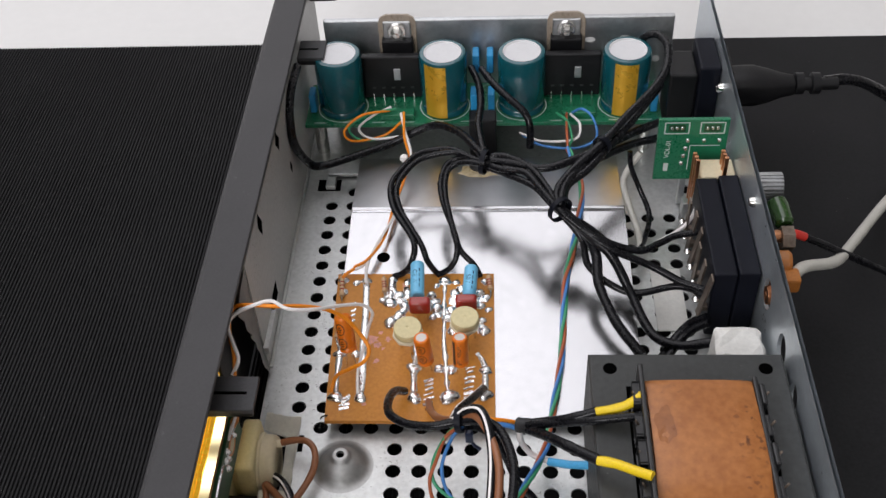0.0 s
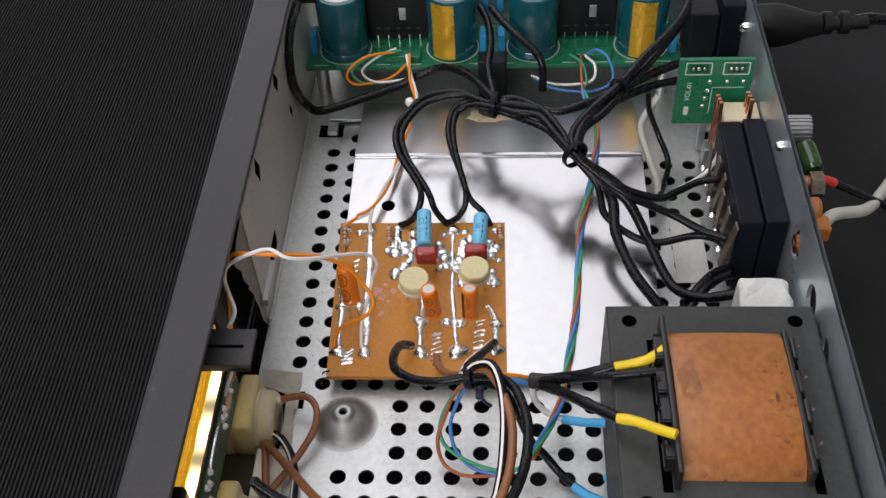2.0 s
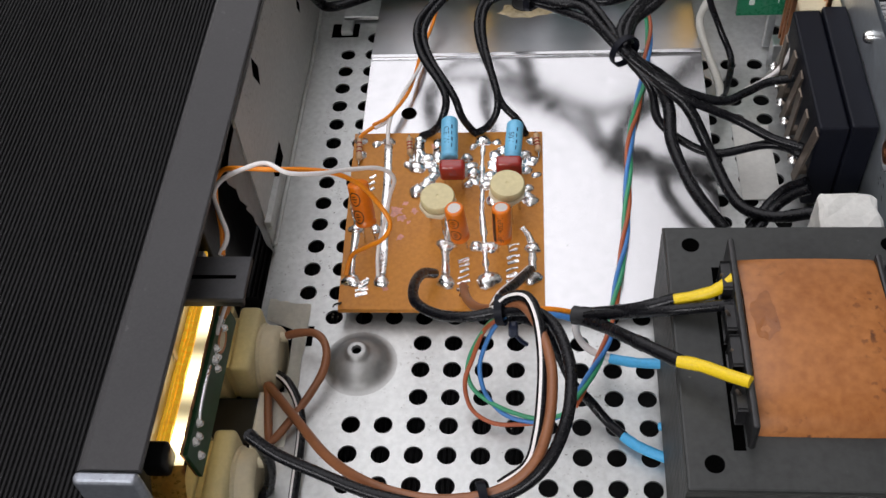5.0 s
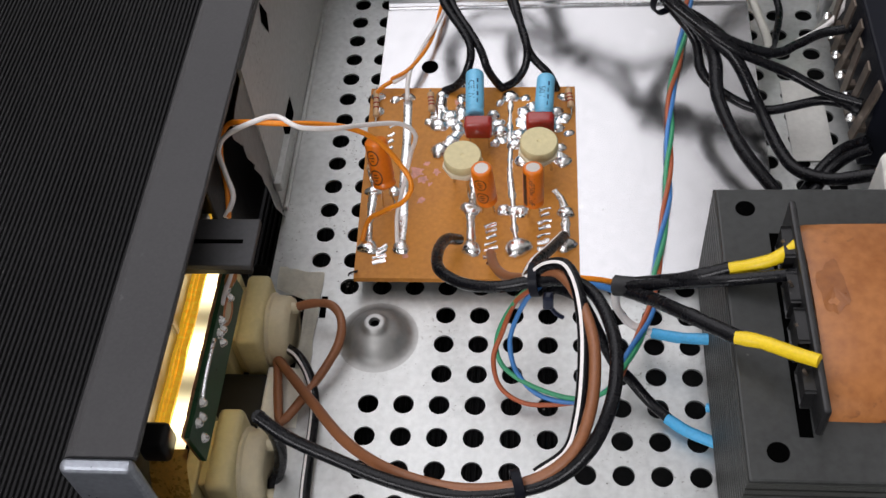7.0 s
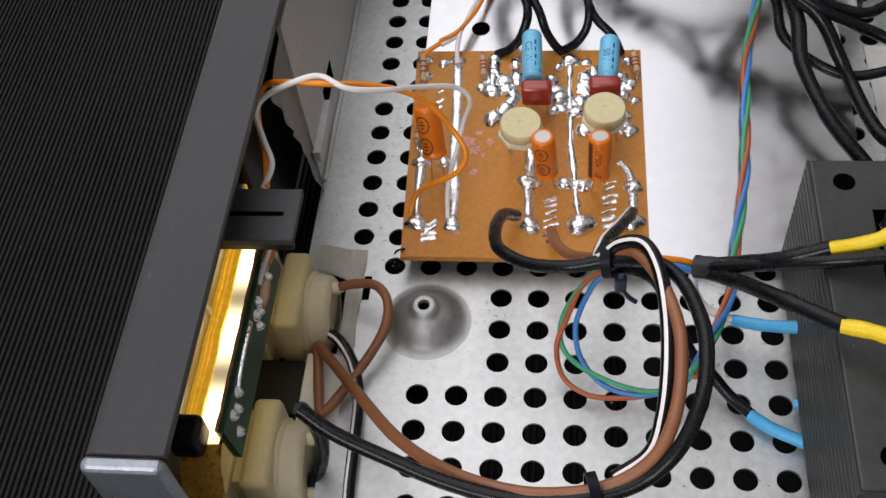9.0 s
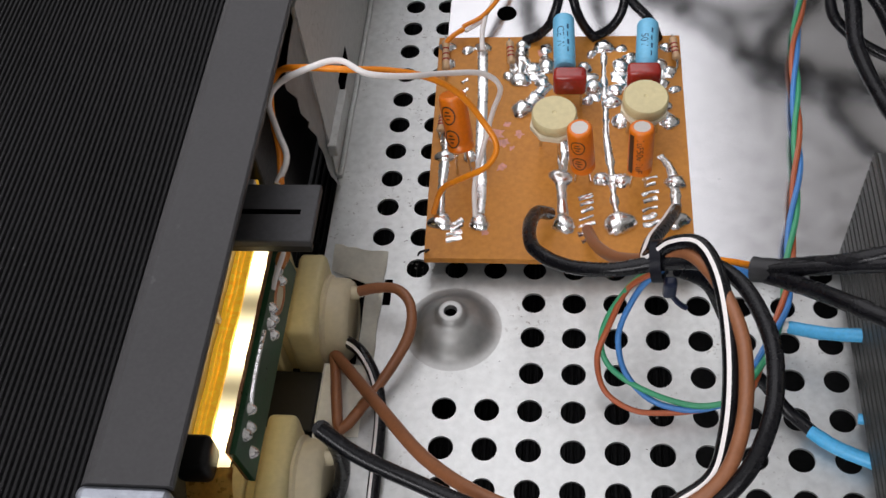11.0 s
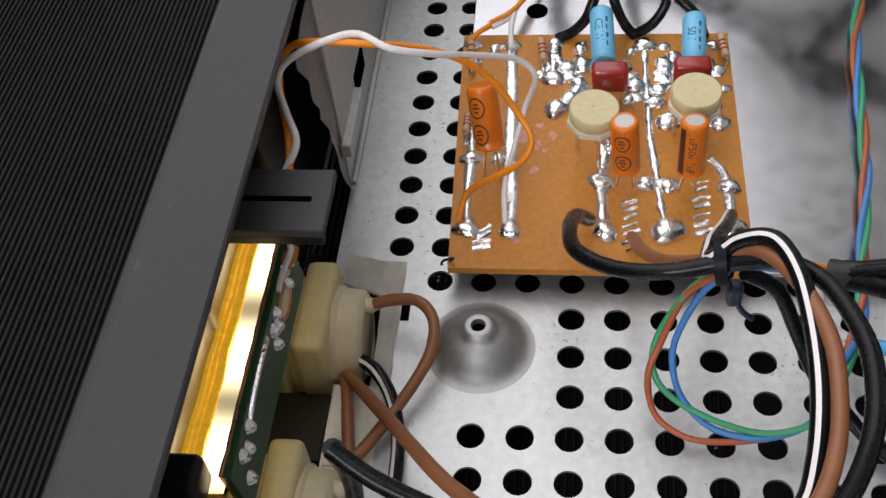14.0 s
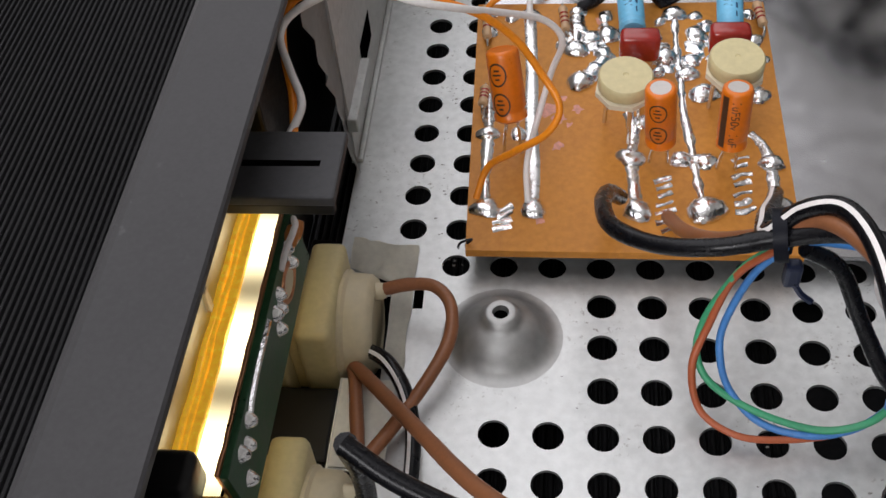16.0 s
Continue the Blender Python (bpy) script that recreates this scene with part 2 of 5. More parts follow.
def lamp_material():
    """The frosted strip behind the meters: brightest at its three lamps."""
    m = bpy.data.materials.new("lit_diffuser")
    m.use_nodes = True
    nt = m.node_tree
    bsdf = nt.nodes["Principled BSDF"]
    bsdf.inputs["Base Color"].default_value = (0.80, 0.70, 0.45, 1)
    bsdf.inputs["Roughness"].default_value = 0.4
    tc = nt.nodes.new("ShaderNodeTexCoord")
    sep = nt.nodes.new("ShaderNodeSeparateXYZ")
    nt.links.new(tc.outputs["Object"], sep.inputs[0])
    wave = nt.nodes.new("ShaderNodeMath")  # one swell per lamp along the strip
    wave.operation = "MULTIPLY_ADD"
    wave.inputs[1].default_value = 2 * math.pi / 0.0163
    wave.inputs[2].default_value = math.pi / 2 - 2 * math.pi * LAMP_Y / 16.3
    nt.links.new(sep.outputs["Y"], wave.inputs[0])
    sine = nt.nodes.new("ShaderNodeMath")
    sine.operation = "SINE"
    nt.links.new(wave.outputs[0], sine.inputs[0])
    mr = nt.nodes.new("ShaderNodeMapRange")
    mr.inputs["From Min"].default_value, mr.inputs["From Max"].default_value = -1.0, 1.0
    mr.inputs["To Min"].default_value, mr.inputs["To Max"].default_value = 0.35, 3.6
    nt.links.new(sine.outputs[0], mr.inputs["Value"])
    bsdf.inputs["Emission Color"].default_value = (1.0, 0.86, 0.50, 1)
    nt.links.new(mr.outputs[0], bsdf.inputs["Emission Strength"])
    return m


LAMP_Y = 17.8
LIT = lamp_material()

GLUE_AT = (28.9, 157.9, 18.5)
# ---- building helpers: all sizes below are in millimetres ----
MM = 0.001


def place(parent):
    """World position of a parent, in millimetres."""
    at = Vector((0, 0, 0))
    while parent is not None:
        at += parent.location
        parent = parent.parent
    return at / MM


def part(name, bm, mat_, parent=None, label="", smooth=False, kind=""):
    """One mesh object from a bmesh given in world millimetres, under its thing."""
    me = bpy.data.meshes.new(name)
    shift = place(parent)
    for v in bm.verts:
        v.co = (v.co - shift) * MM
    bmesh.ops.recalc_face_normals(bm, faces=bm.faces)
    if smooth:
        for f in bm.faces:
            f.smooth = True
        for e in bm.edges:
            if len(e.link_faces) == 2 and e.calc_face_angle(0) > 0.7:
                e.smooth = False
    bm.to_mesh(me)
    bm.free()
    me.materials.append(mat_)
    ob = new(name, me)
    ob.parent = parent
    return tagged(ob, label, kind=kind)


def thing(name, at, label, category, group=""):
    ob = new(name)
    ob.empty_display_size = 0.005
    ob.location = Vector(at) * MM
    return tagged(ob, label, category, group)


def box(x0, x1, y0, y1, z0, z1, bevel=0.0, bm=None, seg=2):
    bm = bm or bmesh.new()
    made = bmesh.ops.create_cube(bm, size=1.0)["verts"]
    for v in made:
        v.co = Vector((x0 + (v.co.x + 0.5) * (x1 - x0), y0 + (v.co.y + 0.5) * (y1 - y0), z0 + (v.co.z + 0.5) * (z1 - z0)))
    if bevel:
        edges = {e for v in made for e in v.link_edges}
        bmesh.ops.bevel(bm, geom=list(edges), offset=bevel, segments=seg, affect="EDGES", profile=0.5)
    return bm


def turned(profile, at=(0, 0, 0), axis=(0, 0, 1), seg=28, bm=None):
    """A lathe form: profile of (radius, height) along an axis from a foot."""
    bm = bm or bmesh.new()
    rot = Vector(axis).normalized().to_track_quat("Z", "Y").to_matrix()
    rings = []
    for r, h in profile:
        if r < 1e-6:
            rings.append([bm.verts.new(Vector(at) + rot @ Vector((0, 0, h)))])
        else:
            rings.append([bm.verts.new(Vector(at) + rot @ Vector((r * math.cos(2 * math.pi * i / seg), r * math.sin(2 * math.pi * i / seg), h)))
                          for i in range(seg)])
    for a, b in zip(rings, rings[1:]):
        for i in range(seg):
            quad = [a[i % len(a)], a[(i + 1) % len(a)], b[(i + 1) % len(b)], b[i % len(b)]]
            quad = list(dict.fromkeys(quad))
            if len(quad) > 2:
                bm.faces.new(quad)
    return bm


def spline(points, step=0.8):
    """A smooth way through points, sampled about every step millimetres."""
    P = [Vector(p) for p in points]
    P = [2 * P[0] - P[1], *P, 2 * P[-1] - P[-2]]
    out = []
    for a, b, c, d in zip(P, P[1:], P[2:], P[3:]):
        n = max(2, int((c - b).length / step))
        for i in range(n):
            t = i / n
            out.append(0.5 * ((2 * b) + (c - a) * t + (2 * a - 5 * b + 4 * c - d) * t * t + (3 * b - a - 3 * c + d) * t ** 3))
    out.append(P[-2])
    return out


def frames_along(way):
    """Tangent and two sides at every sample, without twist."""
    side = None
    for i, p in enumerate(way):
        tan = (way[min(i + 1, len(way) - 1)] - way[max(i - 1, 0)]).normalized()
        if side is None:
            side = tan.orthogonal()
        side = (side - tan * side.dot(tan)).normalized()
        yield p, tan, side, tan.cross(side)


def tube(way, radius, seg=10, bm=None, arc=(0, 1), caps=True):
    """A round tube along a way; radius may be a function of the place 0 to 1."""
    bm = bm or bmesh.new()
    full = arc == (0, 1)
    rings = []
    n = len(way)
    for i, (p, tan, s, u) in enumerate(frames_along(way)):
        r = radius(i / (n - 1)) if callable(radius) else radius
        ring = []
        for k in range(seg if full else seg + 1):
            a = 2 * math.pi * (arc[0] + (arc[1] - arc[0]) * k / seg)
            ring.append(bm.verts.new(p + (s * math.cos(a) + u * math.sin(a)) * r))
        rings.append(ring)
    for a, b in zip(rings, rings[1:]):
        for k in range(seg):
            bm.faces.new((a[k], a[(k + 1) % len(a)], b[(k + 1) % len(b)], b[k]))
    if caps and full:
        bm.faces.new(rings[0][::-1])
        bm.faces.new(rings[-1])
    return bm


def wire(name, label, mat_, radius, points):
    wob = random.Random(len(points) + int(points[0][0] * 10))
    bumps = [wob.uniform(-0.04, 0.04) for _ in range(12)]
    ob = part(name, tube(spline(points), lambda t: radius * (1 + bumps[int(t * 11)])), mat_, smooth=True)
    return tagged(ob, label, "cable" if radius > 0.95 else "wire", "cables in the chassis")


def striped(name, label, radius, points, toward=(-0.35, -0.35, 0.85)):
    way = spline(points)
    ob = tagged(part(name, tube(way, radius), BLACK_RUBBER, smooth=True), label, "cable", "cables in the chassis")
    for turn_, half in ((0.0, 0.25), (math.pi, 0.25)):
        bm, rows = bmesh.new(), []
        for p, tan, side, up in frames_along(way):
            d = Vector(toward)
            d = (d - tan * d.dot(tan)).normalized()
            e = tan.cross(d)
            rows.append([bm.verts.new(p + (d * math.cos(turn_ + half * (k / 2 - 1)) + e * math.sin(turn_ + half * (k / 2 - 1))) * radius * 1.035) for k in range(5)])
        for r0, r1 in zip(rows, rows[1:]):
            for k in range(4):
                bm.faces.new((r0[k], r0[k + 1], r1[k + 1], r1[k]))
        part("white_stripe", bm, WHITE_PVC, ob, "white stripe", smooth=True)
    return ob


def twist(name, label, mats, radius, points, pitch=34.0):
    way = spline(points, 0.6)
    ob = thing(name, points[0], label, "wire", "cables in the chassis")
    for k, m in enumerate(mats):
        strand, run = [], 0.0
        for i, (p, tan, s, u) in enumerate(frames_along(way)):
            run += (way[i] - way[i - 1]).length if i else 0
            a = 2 * math.pi * (run / pitch + k / len(mats))
            strand.append(p + (s * math.cos(a) + u * math.sin(a)) * radius * 1.1)
        part("strand", tube(strand, radius, 8), m, ob, smooth=True)
    return ob


def sheet(us, vs, holes, put, thick, bm=None, gone=()):
    """A flat sheet of cells between the lines us and vs, with round holes in the cells named in holes {(i, j): (radius_u, radius_v)}.
    put(u, v, d) gives the place of a point d below the face."""
    bm = bm or bmesh.new()
    cache = {}

    def vert(u, v, d):
        key = (round(u, 3), round(v, 3), d)
        if key not in cache:
            cache[key] = bm.verts.new(put(u, v, d))
        return cache[key]

    N = 20
    for i in range(len(us) - 1):
        for j in range(len(vs) - 1):
            if (i, j) in gone:
                continue
            u0, u1, v0, v1 = us[i], us[i + 1], vs[j], vs[j + 1]
            if (i, j) not in holes:
                for d in (0, thick):
                    bm.faces.new([vert(u, v, d) for u, v in ((u0, v0), (u1, v0), (u1, v1), (u0, v1))])
                continue
            ru, rv = holes[(i, j)]
            cu, cv = (u0 + u1) / 2, (v0 + v1) / 2
            rim, edge = [], []
            for k in range(N):
                a = 2 * math.pi * k / N + math.pi / 4
                c, s = math.cos(a), math.sin(a)
                rim.append((cu + ru * c, cv + rv * s))
                m = max(abs(c), abs(s))
                edge.append((cu + c / m * (u1 - u0) / 2, cv + s / m * (v1 - v0) / 2))
            for k in range(N):
                n = (k + 1) % N
                for d in (0, thick):
                    bm.faces.new([vert(*q, d) for q in (edge[k], edge[n], rim[n], rim[k])])
                bm.faces.new([vert(*rim[k], 0), vert(*rim[n], 0), vert(*rim[n], thick), vert(*rim[k], thick)])
    return bm


def lettering(name, text, size, m, mat_, parent, label=""):
    """Flat letters of the built-in font, size in millimetres, at the pose m (millimetres)."""
    curve = bpy.data.curves.new(name, "FONT")
    curve.body, curve.size, curve.extrude = text, size, 0.03
    curve.align_x = curve.align_y = "CENTER"
    tmp = bpy.data.objects.new(name, curve)
    scene.collection.objects.link(tmp)
    me = bpy.data.meshes.new_from_object(tmp.evaluated_get(bpy.context.evaluated_depsgraph_get()))
    bpy.data.objects.remove(tmp)
    bm = bmesh.new()
    bm.from_mesh(me)
    bmesh.ops.transform(bm, matrix=m, verts=bm.verts)
    return part(name, bm, mat_, parent, label)

# ---- the room and the table ----
def room_wall(name, x0, x1, y0, y1, z0, z1, mat_, label, category="wall"):
    tagged(part(name, box(x0, x1, y0, y1, z0, z1), mat_), label, category, kind="structure")


# unseen room with openings for the added daylight, which its pale walls bounce
room_wall("wall_far", -2200, -1900, 2250, 2310, -900, 2000, WALL_PAINT, "unseen plain pale wall beside the added far opening")
room_wall("wall_far_side", 300, 2200, 2250, 2310, -900, 2000, WALL_PAINT, "unseen plain pale wall beside the added far opening")
room_wall("wall_far_sill", -1900, 300, 2250, 2310, -900, 1000, WALL_PAINT, "unseen plain pale wall under the added far opening")
room_wall("wall_left", -2260, -2200, -2000, 2310, -900, 2000, WALL_PAINT, "plain painted wall of the room")
room_wall("wall_right", 2200, 2260, -2000, 2310, -900, 2000, WALL_PAINT, "plain painted wall of the room")
room_wall("wall_near", -2260, -1400, -2060, -2000, -900, 2000, WALL_PAINT, "unseen plain pale wall beside the added near opening")
room_wall("wall_near_side", 0, 2260, -2060, -2000, -900, 2000, WALL_PAINT, "unseen plain pale wall beside the added near opening")
room_wall("wall_near_sill", -1400, 0, -2060, -2000, -900, 900, WALL_PAINT, "unseen plain pale wall under the added near opening")
room_wall("wall_near_lintel", -1400, 0, -2060, -2000, 1820, 2000, WALL_PAINT, "unseen plain pale wall over the added near opening")
room_wall("ceiling", -2260, 2260, -2060, -420, 2000, 2060, WALL_PAINT, "unseen plain pale ceiling before the added opening", "ceiling")
room_wall("ceiling_far", -2260, 2260, 2180, 2310, 2000, 2060, WALL_PAINT, "unseen plain pale ceiling behind the added opening", "ceiling")
room_wall("ceiling_left", -2260, -1920, -420, 2180, 2000, 2060, WALL_PAINT, "unseen plain pale ceiling beside the added opening", "ceiling")
room_wall("ceiling_right", 420, 2260, -420, 2180, 2000, 2060, WALL_PAINT, "unseen plain pale ceiling beside the added opening", "ceiling")
room_wall("floor", -2260, 2260, -2060, 2310, -960, -900, WALL_DARK, "plain floor of the room", "floor")

table = thing("table", (0, 300, -900), "white table top under the black mat", "table")
part("tabletop", box(-900, 1000, -450, 1100, -40, -14, 3), TABLE_WHITE, table)
for tx, ty in ((-840, -390), (940, -390), (-840, 1040), (940, 1040)):
    part("leg", box(tx - 25, tx + 25, ty - 25, ty + 25, -900, -40, 2), TABLE_WHITE, table)


def ribbed_mat():
    bm = bmesh.new()
    x, prof = -420.0, []
    while x < 60:
        prof += [(x, -12.7), (x + 0.22, -12.15), (x + 0.36, -12.0), (x + 0.78, -12.0), (x + 0.92, -12.15), (x + 1.14, -12.7)]
        x += 1.4
    prof += [(x, -12.6), (520.0, -12.6)]
    near = [bm.verts.new((px, -330, pz)) for px, pz in prof]
    far = [bm.verts.new((px, 281, pz)) for px, pz in prof]
    nb, fb = [bm.verts.new((px, -330, -14.0)) for px in (prof[0][0], prof[-1][0])], [bm.verts.new((px, 281, -14.0)) for px in (prof[0][0], prof[-1][0])]
    for i in range(len(prof) - 1):
        bm.faces.new((near[i], near[i + 1], far[i + 1], far[i]))
    bm.faces.new((*far, fb[1], fb[0]))
    bm.faces.new((*near, nb[1], nb[0]))
    bm.faces.new((nb[0], near[0], far[0], fb[0]))
    bm.faces.new((nb[1], near[-1], far[-1], fb[1]))
    return tagged(part("rubber_mat", bm, MAT_RUBBER), "black rubber mat, partly ribbed, lying on the table", "mat")


ribbed_mat()

# ---- the chassis ----
chassis = thing("amplifier_chassis", (68, 88, -12), "open zinc-plated steel amplifier chassis with perforated bottom", "chassis")


def bottom_holes():
    cells = {}
    rows = {r: range(2, 15) for r in range(-4, 3)}
    rows.update({r: range(4, 15) for r in (3, 4, 5)})
    rows[6] = range(1, 15)
    for r in range(7, 20):
        rows[r] = [0, 1]
    rows[20] = [1]
    for r in range(8, 19):
        rows[r] = list(rows[r]) + [14, 15, 16]
    for r in (18, 19, 20):
        rows[r] = list(rows[r]) + [17]
    for r, cs in rows.items():
        for c in cs:
            cells[(c + 1, r + 7)] = (2.35, 2.35)
    return cells


us = [-12 + 8 * i for i in range(21)]
vs = [-60 + 8 * j for j in range(38)]
meter_bay = {(i, j) for i in (0, 1) for j in range(14)}
part("bottom_plate", sheet(us, vs, bottom_holes(), lambda u, v, d: (u, v, -d), 0.6, gone=meter_bay), STEEL, chassis, "perforated steel bottom")
# the edge strip of the bottom, cut out round the two meters
for ex, ey0, ey1 in ((-2.0, -60, 9.0), (-8.2, 9.0, 25.0), (-2.0, 25.0, 45.4), (-12.0, 45.4, 52.0)):
    part("bottom_edge", box(ex, 4.0, ey0, ey1, -0.6, 0.0), STEEL, chassis)
srnd = random.Random(21)
bm = bmesh.new()
for cx, cy, wide, spread, n in ((4.2, 76, 0.9, 22, 20), (7.0, 50, 2.0, 3, 6), (24, 24, 7.0, 9, 5), (60, 6, 14.0, 12, 6)):
    for _ in range(n):
        x, y, r = cx + srnd.uniform(-1, 1) * wide, cy + srnd.uniform(-1, 1) * spread, srnd.uniform(0.08, 0.22)
        bm.faces.new([bm.verts.new((x + 1.7 * r * srnd.uniform(0.6, 1.2) * math.cos(a * math.pi / 4), y + r * srnd.uniform(0.6, 1.2) * math.sin(a * math.pi / 4), 0.03)) for a in range(8)])
part("grime_specks", bm, GRIME, chassis, "dark specks of grime", kind="stuff")
part("boss", turned([(9.6, 0.0), (8.9, 0.06), (8.0, 0.3), (7.2, 0.9), (6.5, 2.0), (5.7, 3.3), (4.7, 4.2), (3.9, 4.7), (3.3, 5.0), (3.0, 5.6), (2.5, 6.4), (2.1, 6.6), (1.3, 6.5), (1.15, 5.4), (0, 5.3)], (16.4, 33.6, 0.0), seg=40),
     BOSS_STEEL, chassis, "raised mounting boss with a screw hole", smooth=True)
part("boss_hole", turned([(0, 0), (1.15, 0), (1.15, 0.06), (0, 0.06)], (16.4, 33.6, 5.36), seg=20), HOLE, chassis)
part("slot", box(1.6, 3.2, 38.8, 45.0, 0.03, 0.08), HOLE, chassis, "narrow dark slot in the bottom")
part("square_cutout", box(-6.6, 2.4, 160.6, 167.4, 0.03, 0.08), HOLE, chassis)
part("bent_tab", box(-3.2, 0.6, 160.9, 166.8, 0.4, 2.4, 0.3), STEEL, chassis, "bent steel tab")

# front inner wall with its openings
part("inner_wall", box(-13.0, -12.0, 72, 236, 0.0, 49.0), WALL_STEEL, chassis, "upright steel wall behind the front panel")
part("wall_flange", box(-12.0, -10.9, 72, 236, 0.0, 1.1, 0.3), STEEL, chassis)
for dy, dz, dl, dh in ((95.8, 43.5, 2.9, 5.4), (135.6, 45.5, 3.2, 4.7), (148.5, 23, 1.8, 3.2)):
    bm = bmesh.new()
    pts = [(dy - dl, dz + dh * 0.2), (dy + 0.2 * dl, dz - dh), (dy + dl, dz - 0.2 * dh), (dy - 0.2 * dl, dz + dh)]
    bm.faces.new([bm.verts.new((-11.95, y, z)) for y, z in pts])
    part("diamond_slot", bm, HOLE, chassis, "dark diamond-shaped slot")
part("lanced_tab", box(-12.4, -10.4, 71, 88, 8.5, 11.6, 0.3), STEEL, chassis, "pale folded steel tab")
part("lanced_slot", box(-11.96, -11.9, 88, 99, 8.0, 14.0), HOLE, chassis)


def torn_edge():
    """The curled sheet edge beside the meter opening."""
    bm = bmesh.new()
    rnd = random.Random(5)
    rows = []
    for i in range(15):
        f = i / 14
        z = 47 - 46 * f
        y = 53.5 + 15 * (f ** 0.75) + rnd.uniform(-0.5, 0.5)
        rows.append([bm.verts.new((-12.5, 74, z)), bm.verts.new((-12.3 + rnd.uniform(-0.3, 0.3), (y + 74) / 2, z)),
                     bm.verts.new((-11.4 + rnd.uniform(-0.5, 0.6), y, z + rnd.uniform(-0.6, 0.6)))])
    for a, b in zip(rows, rows[1:]):
        for k in range(2):
            bm.faces.new((a[k], a[k + 1], b[k + 1], b[k]))
    bmesh.ops.solidify(bm, geom=bm.faces[:], thickness=0.3)
    return part("torn_edge", bm, WALL_STEEL, chassis, "ragged cut edge of the steel wall", smooth=True)


torn_edge()

# rear wall
rear_us = [-60, 31, 41, 47, 60, 70, 82, 236]
rear_vs = [-1, 25, 38, 48]
part("rear_wall", sheet(rear_us, rear_vs, {(1, 1): (3.9, 5.0), (3, 1): (4.6, 5.6), (5, 1): (4.4, 5.4)}, lambda u, v, d: (147.0 + d, u, v), 1.2), REAR_STEEL, chassis,
     "blue-grey steel rear wall with round openings")
part("rear_lip", box(141, 147, -60, 236, 0.0, 0.8), REAR_STEEL, chassis)
for sy, sz in ((174, 37.5), (176.5, 35.5), (107.5, 41.0)):
    part("screw", turned([(0, 2.2), (1.2, 2.0), (1.7, 1.2), (1.8, 0)], (147.0, sy, sz), (-1, 0, 0), 14), CHROME, chassis, smooth=True)
for fx, fy in ((15, 33), (15, 205), (132, -20), (132, 205)):
    part("foot", turned([(7, 0), (7.5, 1), (7.5, 10), (6, 11), (0, 11)], (fx, fy, -12), seg=24), BLACK_PLASTIC, chassis, "black rubber foot")

# side wall far away and the near edge
part("side_wall", box(-12, 147, 235, 236.2, 0, 7), STEEL, chassis)

# ---- front panel ----
panel = thing("front_panel", (-22, 105, -10), "dark grey anodised amplifier front panel", "panel")
part("face_plate", box(-22.9, -21.4, -25.8, 244, -9, 53.2, 0.2), PANEL, panel)
bm = bmesh.new()  # top with a rounded outer edge
prof = [(-10.2, 54.9), (-10.1, 56.1), (-10.4, 56.4), (-20.6, 56.4), (-21.4, 56.2), (-22.2, 55.6), (-22.7, 54.7), (-22.9, 53.2)]
ends = [[bm.verts.new((x, y, z)) for x, z in prof] for y in (-25.8, 244)]
for i in range(len(prof)):
    bm.faces.new((ends[0][i], ends[0][(i + 1) % 8], ends[1][(i + 1) % 8], ends[1][i]))
bm.faces.new(ends[0])
bm.faces.new(ends[1][::-1])
part("top_flange", bm, PANEL, panel)
part("end_cap", box(-22.8, -10.2, -28.4, -25.7, -9, 56.2, 1.25, seg=4), PANEL_EDGE, panel, "worn panel end with a bluish highlight in its colour")
part("end_block", box(-21.2, 0, 226, 243, 44, 53, 2), DARK_GREY_PLASTIC, panel)

# ---- aluminium plate ----
plate = thing("aluminium_plate", (60, 95, 1), "shiny bent aluminium plate with a ridge", "plate")


def slope(y):
    return 4.4 + (y - 46.5) * 3.8 / 59.5


def sloped(x0, x1, y0, y1, t0, t1, bevel=0.1):
    """A slab that lies on the slope of the plate, between heights t0 and t1 above it."""
    bm = box(x0, x1, y0, y1, t0, t1, bevel)
    for v in bm.verts:
        v.co.z += slope(v.co.y)
    return bm


part("front_sheet", sloped(10.2, 110.2, 47.5, 138.0, -1.0, 0.0), ALU, plate, smooth=False)
part("ridge", sloped(10.2, 110.2, 137.6, 139.2, -1.0, 0.9, 0.3), ALU, plate, "bright folded ridge")
bm = box(10.0, 110.0, 139.0, 172.0, 0, 1, 0.1)
for v in bm.verts:
    v.co.z += 9.2 - (v.co.y - 139) * 0.10
part("rear_sheet", bm, ALU_REAR, plate)
for lx in (14, 106):
    part("spacer", box(lx - 3, lx + 3, 60, 66, 0, 4.2), ALU_DULL, plate)
    part("spacer", box(lx - 3, lx + 3, 128, 134, 0, 8.4), ALU_DULL, plate)
bm = bmesh.new()
turned([(0, 0.0), (2.3, 0.0), (2.3, 0.06), (0, 0.06)], (23.6, 115.2, slope(115.2) + 0.02), (0, -0.064, 1), 24, bm)
part("plate_hole", bm, HOLE, plate, "round hole in the plate")

# ---- small circuit board ----
board = thing("tan_circuit_board", (36, 76, 6), "tan home-made circuit board with shiny solder tracks", "circuit board")
bm = box(0, 53.4, 0, 59.8, 0.03, 1.6, 0.08)
for v in bm.verts:
    skew = -1.4 * v.co.y / 59.8
    v.co.x += 10.0 + skew * (1 - v.co.x / 53.4) - 0.7 * v.co.y / 59.8 * (v.co.x / 53.4)
    v.co.y += 46.3
    v.co.z += slope(v.co.y)
part("laminate", bm, FR2, board)


def top(y):
    return slope(y) + 1.6


